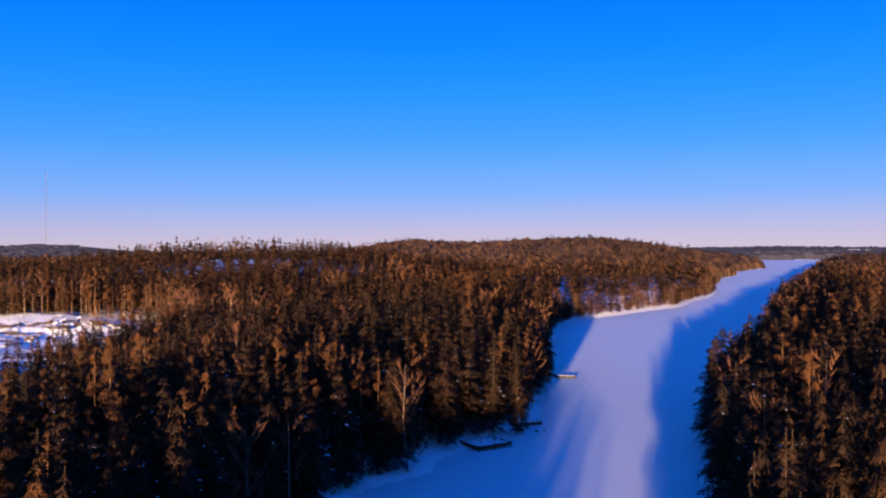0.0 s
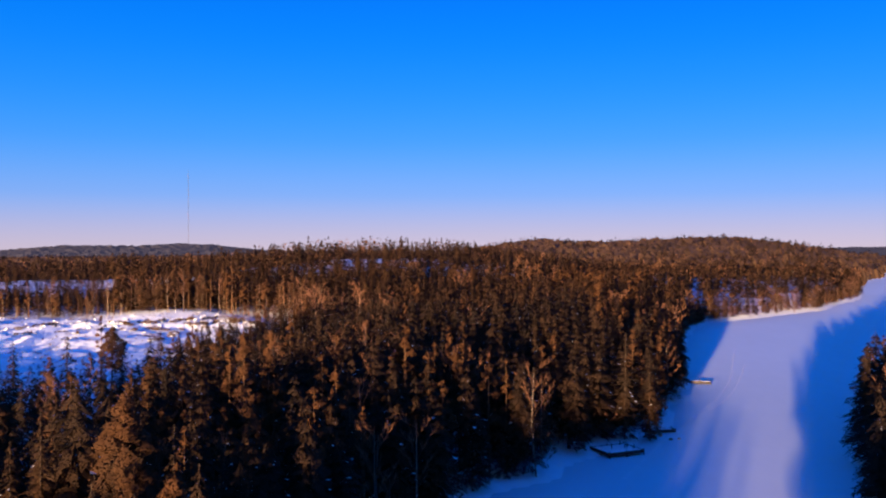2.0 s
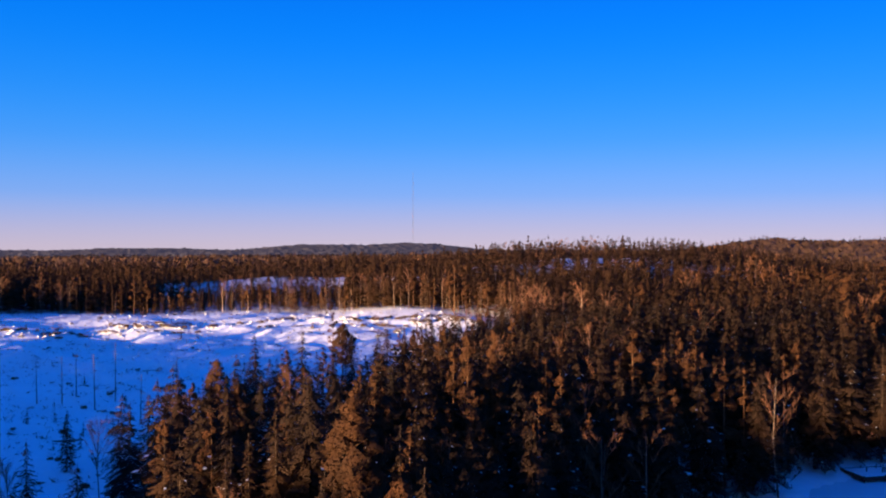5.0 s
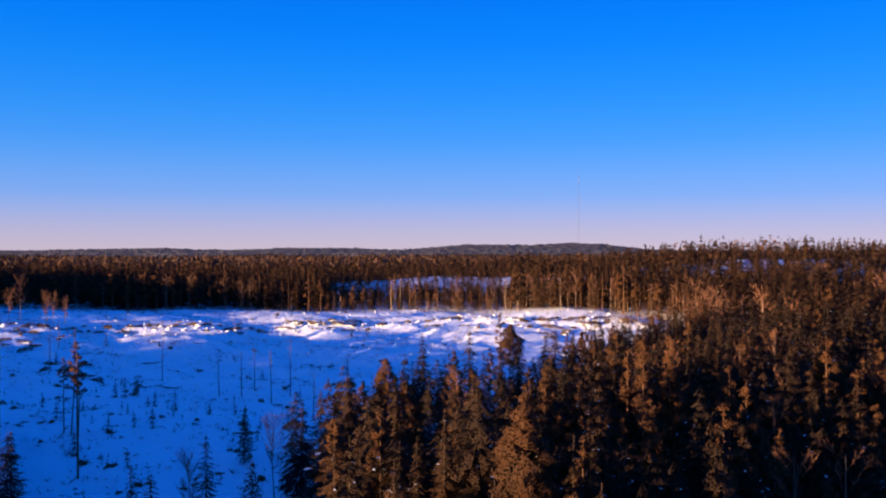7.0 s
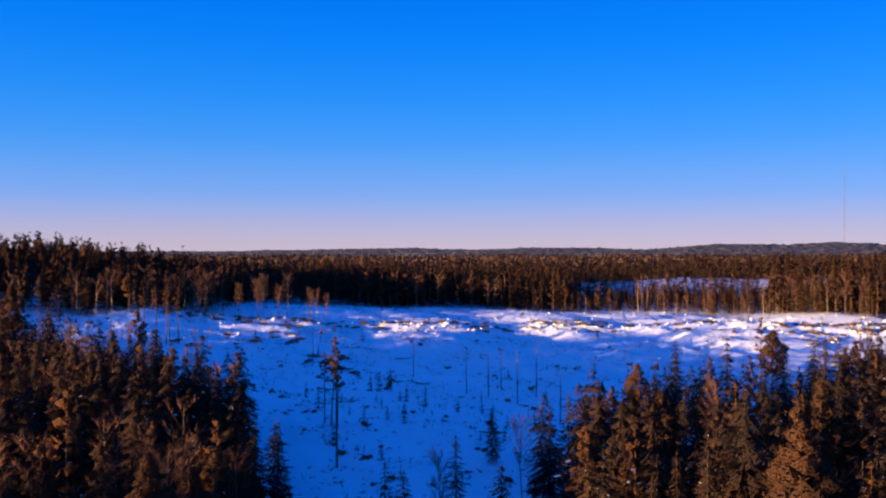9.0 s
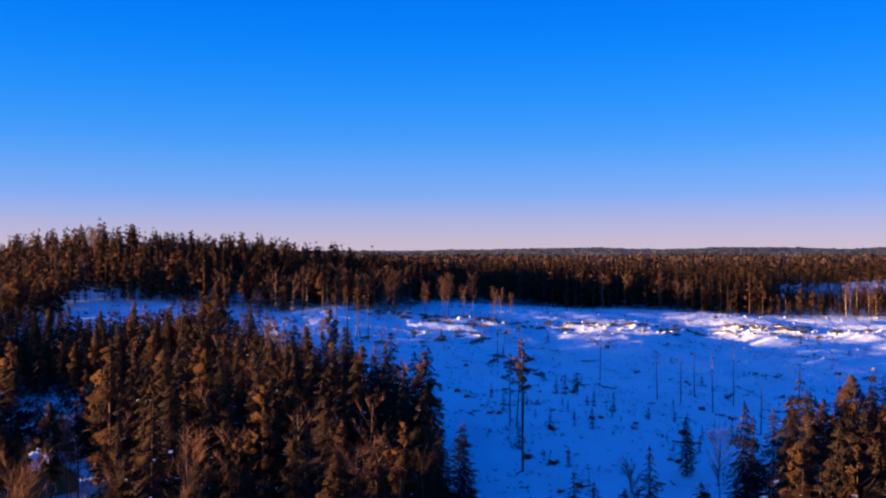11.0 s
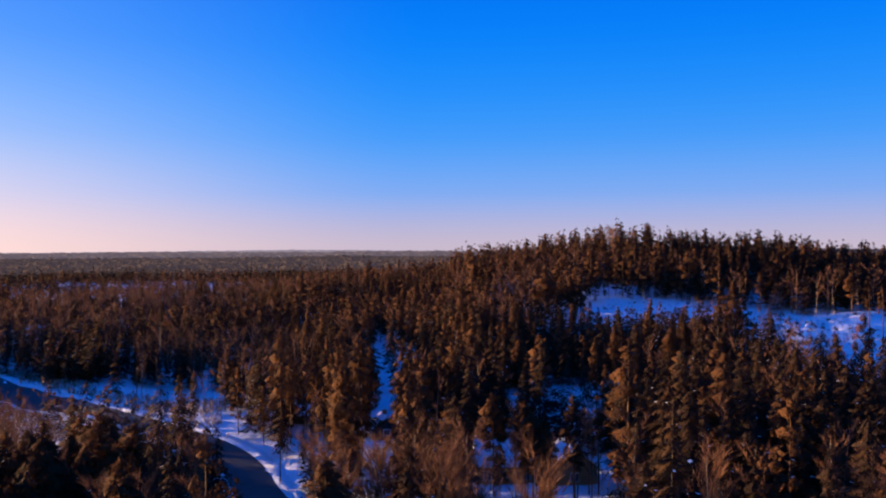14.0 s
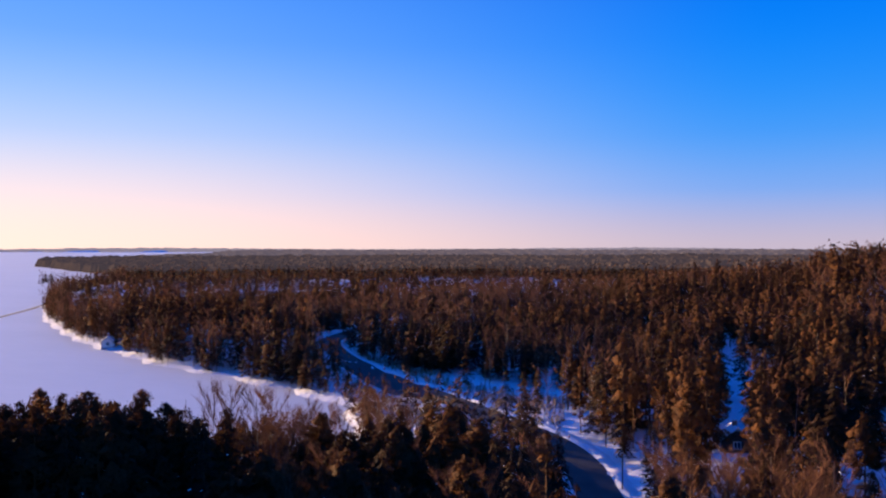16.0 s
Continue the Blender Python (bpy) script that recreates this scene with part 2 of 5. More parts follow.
def outline_distance(x, y, points):
    """Distance from the outline of a polygon, positive inside it."""
    p = np.array(points, dtype=float)
    q = np.roll(p, -1, axis=0)
    best, inside = np.full(np.shape(x), 1e12), np.zeros(np.shape(x), dtype=bool)
    for (x0, y0), (x1, y1) in zip(p, q):
        dx, dy = x1 - x0, y1 - y0
        k = np.clip(((x - x0) * dx + (y - y0) * dy) / (dx * dx + dy * dy), 0, 1)
        best = np.minimum(best, (x - x0 - k * dx) ** 2 + (y - y0 - k * dy) ** 2)
        if y0 != y1:
            inside ^= ((y0 > y) != (y1 > y)) & (x < x0 + (y - y0) * dx / dy)
    return np.where(inside, 1, -1) * np.sqrt(best)


def line_distance(x, y, points):
    """Distance from an open line of points, and how far along it the nearest point lies (0 to 1)."""
    p = np.array(points, dtype=float)
    best, along = np.full(np.shape(x), 1e12), np.zeros(np.shape(x))
    for i in range(len(p) - 1):
        (x0, y0), (x1, y1) = p[i], p[i + 1]
        dx, dy = x1 - x0, y1 - y0
        k = np.clip(((x - x0) * dx + (y - y0) * dy) / (dx * dx + dy * dy), 0, 1)
        d = (x - x0 - k * dx) ** 2 + (y - y0 - k * dy) ** 2
        along = np.where(d < best, (i + k) / (len(p) - 1), along)
        best = np.minimum(best, d)
    return np.sqrt(best), along


STRAIT = [(-66, -420), (-46, -200), (-32, -60), (-27, -15), (-29, 45), (-26, 95), (-13, 135), (0, 159), (5, 167), (13, 183), (20, 196), (26, 235),
          (33, 262), (34, 300), (48, 392), (68, 461), (109, 506), (150, 562), (215, 700), (245, 800), (330, 1050), (372, 1130), (450, 1350),
          (571, 1558), (700, 2000), (900, 2500), (1150, 2500), (900, 1950), (715, 1671), (467, 1109), (235, 610), (178, 480), (143, 387), (84, 249), (55, 183),
          (40, 133), (29, 90), (12, 40), (2, 0), (-10, -60), (-24, -200), (-36, -420)]
# its unseen east shore is set out to hold added shade trees
BIG_LAKE = [(-196, -96), (-206, -112), (-223, -155), (-233, -192), (-264, -256), (-312, -332), (-400, -440), (-480, -521), (-560, -580), (-677, -663),
            (-831, -815), (-900, -960), (-1126, -1330), (-1350, -1480), (-1700, -1540), (-2060, -1660), (-2700, -2150), (-3400, -2750), (-2900, -3700), (0, -4200), (900, -2600), (500, -900), (120, -560),
            (-20, -430), (-90, -430), (-140, -300), (-118, -195), (-96, -118), (-94, -80), (-120, -66), (-150, -70), (-175, -82)]
FAR_LAKE = [(-2950, -1720), (-3300, -1850), (-3560, -2180), (-3080, -2010)]
FAR_LAKE_B = [(-3500, 250), (-4400, 500), (-4600, 250), (-3700, 100)]
CLEARING = [(-124, 82), (-110, 74), (-60, 40), (-52, 50), (-92, 86), (-93, 104), (-104, 128), (-106, 150), (-101, 180), (-100, 215), (-98, 249), (-92, 285), (-95, 310), (-118, 338), (-168, 340),
            (-228, 336), (-295, 288), (-352, 246), (-362, 222), (-345, 195), (-318, 165), (-320, 128), (-345, 100), (-360, 70), (-350, 48), (-310, 58), (-270, 68), (-235, 74), (-200, 80), (-172, 84), (-150, 86)]
ROAD = [(-108, -2), (-124, -12), (-138, -20), (-152, -26), (-163, -33), (-173, -43), (-194, -70), (-209, -90), (-233, -120), (-264, -147), (-290, -154), (-335, -156), (-400, -148)]
DRIVE = [(-150, -22), (-170, -12), (-190, 2), (-200, 30), (-172, 36)]


BRUSH_ROWS = [(-322, 146), (-300, 160), (-282, 180), (-268, 203), (-245, 220), (-220, 250), (-190, 285), (-160, 305), (-125, 318)]
ISLETS = [(-621, -693, 10), (-634, -690, 7), (-559, -601, 10), (-552, -606, 7)]


def lake_distance(x, y):
    """Metres from the shore, positive on the ice."""
    d = np.maximum(outline_distance(x, y, STRAIT), outline_distance(x, y, BIG_LAKE))
    d = np.maximum(d, np.maximum(outline_distance(x, y, FAR_LAKE), outline_distance(x, y, FAR_LAKE_B)))
    for ix, iy, r in ISLETS:
        d = np.minimum(d, np.hypot(x - ix, y - iy) - r)
    return d + 1.6 * waves(x, y, 22, 5) + np.clip(np.hypot(x, y) / 400, 0, 6) * waves(x, y, 90, 6)


def hill(x, y, bearing, far, height, deep, wide):
    """A rounded hill, by its bearing from the start of the walk, its distance, height, and half sizes along and across that line."""
    b = radians(bearing)
    fx, fy = -math.sin(b), math.cos(b)
    a, c = x * fx + y * fy - far, -x * fy + y * fx
    return height * np.exp(-0.5 * (a / deep) ** 2 - 0.5 * (c / wide) ** 2)


HILLS = [(75, 490, 18.6, 90, 82), (89, 560, 13.2, 110, 80), (11, 720, 19.5, 170, 110), (18, 760, 3, 150, 80), (3, 1900, 26, 300, 100), (-5, 1750, 31, 330, 150), (-11.5, 1500, 22, 360, 110),
         (34.5, 600, 7, 70, 75), (-27, 1300, 8, 300, 120), (-30, 420, 8, 160, 90),
         (24.3, 3600, 35, 350, 170), (31.0, 3500, 33, 300, 170), (41, 3700, 13, 350, 200), (-24, 4300, 22, 400, 700), (52, 3900, 12, 500, 220),
         (100, 2350, 5, 220, 230), (92, 2600, 9, 250, 190), (110, 2450, 2, 220, 260), (124, 2700, 3, 250, 300), (88, 3300, 2, 300, 300)]


def ground_height(x, y):
    x, y = np.asarray(x, dtype=float), np.asarray(y, dtype=float)
    r = np.hypot(x, y)
    z = 4.2 + 1.1 * waves(x, y, 70, 11) + 1.5 * waves(x, y, 260, 12) * np.clip(r / 400, 0, 1) + 0.25 * waves(x, y, 9, 13)
    z -= 3.2 * np.clip((r - 500) / 500, 0, 1) * np.clip((-y + 100) / 300, 0, 1) * np.clip((2200 - r) / 300, 0, 1)
    z += np.clip((r - 1500) / 3000, 0, 1) * (2 + 6 * waves(x, y, 1300, 14))
    for h in HILLS:
        z += hill(x, y, *h)
    # the clearing climbs gently away from the water
    inside = np.clip(outline_distance(x, y, CLEARING) / 12, -1, 1) * 0.5 + 0.5
    z += inside * (0.6 * waves(x, y, 18, 15) + 0.4 * waves(x, y, 7, 16)) + np.clip((np.hypot(x + 8, y - 8) - 130) / 240, 0, 1) * 4.5 * np.clip(-x / 60, 0, 1) * np.clip((y + 10) / 80, 0, 1)
    # a low ridge along the rows of brush
    ridge, _ = line_distance(x, y, BRUSH_ROWS)
    z += 1.6 * np.exp(-(ridge / 10) ** 2) * (0.8 + 0.45 * waves(x, y, 26, 17))
    road, _ = line_distance(x, y, ROAD)
    level = np.clip((road - 5) / 8, 0, 1)
    z = z * level + (2.6 + 0.02 * (r - 120)) * (1 - level)
    shore = -lake_distance(x, y)
    cap = np.where(shore > 0, 0.35 + shore * 0.12 + (shore / 14) ** 2, shore * 0.12)
    z = np.minimum(z, np.minimum(cap, 400))
    return np.maximum(z, -2.0)


def build_ground():
    rings = [2.0]
    while rings[-1] < 4900:
        rings.append(rings[-1] + (3.0 if rings[-1] < 330 else rings[-1] * (0.016 if rings[-1] < 900 else 0.028)))
    rings = np.array(rings)
    turns = 560
    a = np.linspace(0, 2 * np.pi, turns, endpoint=False)
    r, a = np.meshgrid(rings, a, indexing="ij")
    x, y = r * np.cos(a) - 8, r * np.sin(a) + 8
    z = ground_height(x, y)
    verts = np.stack([x, y, z], -1).reshape(-1, 3)
    i = np.arange(len(rings) - 1)[:, None] * turns + np.arange(turns)[None]
    j = np.arange(len(rings) - 1)[:, None] * turns + (np.arange(turns)[None] + 1) % turns
    faces = np.stack([i, i + turns, j + turns, j], -1).reshape(-1, 4)
    middle = len(verts)
    verts = np.vstack([verts, [[-8, 8, ground_height(-8.0, 8.0)]]])
    ob = new("ground", fill_mesh("ground", verts, faces, M["snow"], True))
    tagged(ob, "snow-covered ground of low wooded hills and clearings", "ground", kind="structure")
    turn = np.linspace(0, 2 * np.pi, 181)[:-1]
    ice_r = [0.01, 40, 120, 260, 500, 1000, 2200, 4900]
    iv = np.array([(rr * math.cos(q) - 8, rr * math.sin(q) + 8, 0.0) for rr in ice_r for q in turn])
    k = np.arange(len(ice_r) - 1)[:, None] * 180 + np.arange(180)[None]
    k2 = np.arange(len(ice_r) - 1)[:, None] * 180 + (np.arange(180)[None] + 1) % 180
    ice = new("lake_ice", fill_mesh("lake_ice", iv, np.stack([k, k + 180, k2 + 180, k2], -1).reshape(-1, 4), M["lake_snow"], True))
    tagged(ice, "frozen lake under smooth wind-packed snow", "frozen lake", kind="structure")


build_ground()


# ---- trees: arrays of triangles, from which single trees and woods are made ----
class Leafage:
    """Gathers triangles."""

    def __init__(self):
        self.v, self.f = [], []

    def tri(self, a, b, c):
        k = len(self.v)
        self.v += [a, b, c]
        self.f.append((k, k + 1, k + 2))

    def kite(self, base, tip, across, belly=0.4, sag=0.0):
        """A pointed spray: two triangles from base to tip, as wide as across at its belly."""
        base, tip, across = np.array(base), np.array(tip), np.array(across)
        mid = base + (tip - base) * belly
        k = len(self.v)
        self.v += [base, mid + across - [0, 0, sag], tip, mid - across - [0, 0, sag]]
        self.f += [(k, k + 1, k + 2), (k, k + 2, k + 3)]

    def tube(self, a, b, r0, r1, sides=5):
        a, b = np.array(a, dtype=float), np.array(b, dtype=float)
        d = (b - a) / np.linalg.norm(b - a)
        u = np.cross(d, [0.3, 0.9, 0.2] if abs(d[2]) > 0.8 else [0, 0, 1.0])
        u /= np.linalg.norm(u)
        w = np.cross(d, u)
        k = len(self.v)
        for e, r in ((a, r0), (b, r1)):
            self.v += [e + r * (math.cos(2 * math.pi * s / sides) * u + math.sin(2 * math.pi * s / sides) * w) for s in range(sides)]
        for s in range(sides):
            t = (s + 1) % sides
            self.f += [(k + s, k + t, k + sides + t), (k + s, k + sides + t, k + sides + s)]

    def spike(self, root, way, wide, rng):
        """A slim pointed spray of needles or twigs."""
        side = np.cross(way, rng.normal(0, 1, 3))
        side *= wide / (np.linalg.norm(side) + 1e-9)
        k = len(self.v)
        self.v += [root - side, root + side, root + way]
        self.f.append((k, k + 1, k + 2))

    def rings(self, centres, radii, sides, rng, rough=0.2):
        """A rough skin round a line of rings, narrowing to its last point."""
        k = len(self.v)
        for (cx, cy, cz), r in zip(centres[:-1], radii):
            a0 = rng.uniform(0, 1)
            for s in range(sides):
                a, q = 6.283 * (s + a0) / sides, r * rng.uniform(1 - rough, 1 + rough)
                self.v.append((cx + q * math.cos(a), cy + q * math.sin(a), cz + r * rng.uniform(-0.3, 0.3)))
        self.v.append(tuple(centres[-1]))
        for i in range(len(centres) - 1):
            for s in range(sides):
                a, b = k + i * sides + s, k + i * sides + (s + 1) % sides
                if i == len(centres) - 2:
                    self.f.append((a, b, len(self.v) - 1))
                else:
                    self.f += [(a, b, b + sides), (a, b + sides, a + sides)]

    def arrays(self):
        return np.array(self.v, dtype=np.float32).reshape(-1, 3), np.array(self.f, dtype=np.int32).reshape(-1, 3)


def spruce_arrays(rng, whorls, arms, sprays, wide, reach=0.15, bare=0.05, skirt=7, inner=1.0, loads=0.0):
    """A spruce one unit high: tiers of ragged drooping boughs, with hanging sprays on single arms. Returns needles, stem, snow."""
    needles, stem, snow = Leafage(), Leafage(), Leafage()
    lean = rng.normal(0, 0.006, 2)
    stem.tube((0, 0, -0.03), (lean[0] * 0.5, lean[1] * 0.5, 0.5), 0.010, 0.006)
    stem.tube((lean[0] * 0.5, lean[1] * 0.5, 0.5), (*lean, 0.995), 0.006, 0.001)
    bulge, lop = rng.uniform(0.5, 0.72), rng.uniform(0, 6.28)

    def girth(h):
        return min(1.0, (1.0 - h) / bulge) ** 0.8 * (0.72 + 0.28 * min(1, (h - bare + 0.04) / 0.16))
    step = (0.97 - bare) / whorls
    for w in range(whorls):
        h = bare + step * (w + 0.4 + rng.uniform(-0.3, 0.3))
        full = reach * girth(h) * rng.uniform(0.82, 1.12) + 0.006
        axis = np.array([lean[0] * h, lean[1] * h, h])
        # the inside of the tier: a fan of boughs with a ragged drooping rim
        a0 = rng.uniform(0, 6.28)
        for i in range(skirt):
            a = a0 + 6.283 * (i + rng.uniform(-0.3, 0.3)) / skirt
            rim = [axis + [0, 0, step * rng.uniform(0.2, 1.0)]]
            for d in (-0.5, 0.5):
                e, q = a + 6.283 * d * rng.uniform(0.6, 1.1) / skirt, full * inner * (1 + 0.12 * math.cos(a - lop)) * rng.uniform(0.62, 1.16)
                rim.append(axis + [q * math.cos(e), q * math.sin(e), -q * rng.uniform(0.05, 0.55)])
            needles.tri(*rim)
        count = max(3, int(round(arms * (0.5 + 0.5 * girth(h))))) if arms else 0
        for j in range(count):
            a = a0 + 6.283 * j / count + rng.normal(0, 0.25)
            length = full * rng.uniform(0.72, 1.15) * (1 + 0.12 * math.cos(a - lop))
            out, side = np.array([math.cos(a), math.sin(a), 0]), np.array([-math.sin(a), math.cos(a), 0])
            tip = axis + out * length - [0, 0, length * rng.uniform(0.15, 0.42)]
            root = axis + (tip - axis) * 0.35
            needles.kite(root, tip + [0, 0, length * 0.06], side * (length * 0.11 + wide * 0.7), 0.45, sag=length * 0.1)
            for q in range(sprays):
                root = axis + (tip - axis) * (0.42 + 0.56 * (q + rng.rand()) / sprays)
                way = out * rng.uniform(0.1, 0.8) + side * rng.uniform(-1, 1) - [0, 0, rng.uniform(0.1, 0.8)]
                needles.spike(root, way * (length * 0.2 + 0.010), wide * rng.uniform(0.7, 1.2), rng)
            if rng.rand() < loads:
                root = axis + (tip - axis) * rng.uniform(0.5, 0.85) + [0, 0, 0.005]
                snow.kite(root, root + out * length * 0.24 - [0, 0, length * 0.05], side * length * 0.08, 0.5)
        if not arms and rng.rand() < loads:
            a = rng.uniform(0, 6.28)
            out, side = np.array([math.cos(a), math.sin(a), 0]), np.array([-math.sin(a), math.cos(a), 0])
            root = axis + out * full * 0.6 - [0, 0, full * 0.1]
            snow.kite(root, root + out * full * 0.3 - [0, 0, full * 0.06], side * full * 0.1, 0.5)
    needles.spike(np.array([lean[0], lean[1], 0.95]), np.array([0, 0, 0.055]), 0.004, rng)
    return needles.arrays(), stem.arrays(), snow.arrays()


def pine_arrays(rng, lumps, tufts, wide, bare=0.45, reach=0.13, sides=6, sparse=1.0):
    """A pine one unit high: a bare stem below, flattened clumps of needles on rising limbs above."""
    needles, stem = Leafage(), Leafage()
    bend = rng.normal(0, 0.012, 2)
    round_off = 5 if lumps > 12 else 3
    stem.tube((0, 0, -0.03), (bend[0], bend[1], 0.55), 0.010, 0.007, round_off)
    stem.tube((bend[0], bend[1], 0.55), (bend[0] * 0.6, bend[1] * 0.6, 0.95), 0.007, 0.002, round_off)
    for k in range(lumps):
        u = (k + rng.uniform(0.2, 0.8)) / lumps
        h = bare + 0.03 + (0.94 - bare) * u
        shape = math.sin(math.pi * (0.22 + 0.70 * u)) ** 0.7
        a = 2.4 * k + rng.normal(0, 0.5)
        off = reach * shape * rng.uniform(0.35, 0.85) * (1 - 0.85 * u ** 3)
        c = np.array([bend[0] * 0.8 + off * math.cos(a), bend[1] * 0.8 + off * math.sin(a), h])
        r = reach * shape * rng.uniform(0.32, 0.56) * sparse
        tall = r * rng.uniform(0.7, 1.1)
        needles.rings([c - [0, 0, tall * 0.5], c + [0, 0, tall * 0.05], c + [0, 0, tall * 0.75]], [r * 0.45, r * 0.8], sides, rng, 0.5)
        if lumps > 12:
            stem.tube((bend[0] * 0.8, bend[1] * 0.8, h - off * 0.5), tuple(c), 0.003, 0.0015, 3)
        for _ in range(tufts):
            d = rng.normal(0, 1, 3)
            d *= r * rng.uniform(0.55, 0.95) / (np.linalg.norm(d) + 1e-9)
            way = rng.normal(0, 0.7, 3) + d / r * 0.7 + [0, 0, 0.3]
            needles.spike(c + d * [1, 1, 0.62], way * wide * 1.2, wide * rng.uniform(0.5, 0.9), rng)
    return needles.arrays(), stem.arrays(), (np.zeros((0, 3)), np.zeros((0, 3), int))


def birch_arrays(rng, limbs, twigs, thick=0.0022, bare=0.32, spread=0.15, limb=0.0026):
    """A leafless birch one unit high: pale stem, rising limbs, a haze of fine twigs."""
    fine, stem = Leafage(), Leafage()
    bend = rng.normal(0, 0.02, 2)
    mid, top = np.array([bend[0], bend[1], 0.45]), np.array([bend[0] * 0.4, bend[1] * 0.4, 0.93])
    round_off = 5 if limbs > 20 else 3
    stem.tube((0, 0, -0.03), mid, 0.0085, 0.005, round_off)
    stem.tube(mid, top, 0.005, 0.0012, round_off)
    for k in range(limbs):
        h = bare + (0.9 - bare) * (k + rng.uniform(0, 1)) / limbs
        base = mid * (h / 0.45) if h < 0.45 else mid + (top - mid) * (h - 0.45) / 0.48
        a = rng.uniform(0, 6.28)
        length = spread * rng.uniform(0.6, 1.2) * (1.15 - 0.6 * abs(h - 0.5))
        out = np.array([math.cos(a), math.sin(a), 0])
        tip = base + out * length * 0.75 + [0, 0, length * rng.uniform(0.9, 1.5)]
        tip[2] = min(tip[2], 0.99)
        fine.tube(base, tip, limb, limb * 0.3, 3)
        for _ in range(twigs):
            root = base + (tip - base) * rng.uniform(0.3, 1.0)
            d = np.array([rng.normal(0, 0.4), rng.normal(0, 0.4), rng.uniform(0.4, 1.3)]) + out * 0.35
            d *= rng.uniform(0.04, 0.085) / np.linalg.norm(d)
            s = np.cross(d, rng.normal(0, 1, 3))
            s *= thick / (np.linalg.norm(s) + 1e-9)
            fine.tri(root - s, root + s, root + d)
    return fine.arrays(), stem.arrays(), (np.zeros((0, 3)), np.zeros((0, 3), int))


# ---- where trees stand ----
EYE = (-8.0, 8.0)                              # the middle of the flight
# open places: x, y, radius
OPEN = [(-152, 24, 11), (-150, 12, 8), (-176, -6, 8), (-140, -3, 3), (-150, -5, 3), (-160, 18, 4), (-145, -17, 6), (-225, -8, 9), (-245, -13, 10), (-262, -16, 9),
        (-320, 50, 15), (-350, 58, 13), (-380, 66, 9), (-310, 82, 17), (-345, 78, 12), (-262, 96, 16), (-240, 95, 14), (-290, 60, 10), (-300, 46, 13), (-335, 68, 12), (-285, 72, 12), (-207, 24, 10), (-206, 36, 8), (-178, 26, 9), (-190, 28, 8), (-175, 16, 6),
        (-330, 500, 18), (-360, 514, 20), (-390, 534, 15), (-195, -62, 12), (-210, -78, 11), (-182, -46, 8), (-206, -50, 12)]
FIELDS = [(-150, 2000, 60), (-146, 1935, 70), (-142, 1870, 60), (-138, 1815, 45), (-110, 1990, 40), (-1600, 1210, 120), (-1750, 1330, 90), (-1500, 1610, 90), (-1300, 1650, 60), (1080, 2900, 120), (1250, 3000, 110), (-2600, 500, 90)]
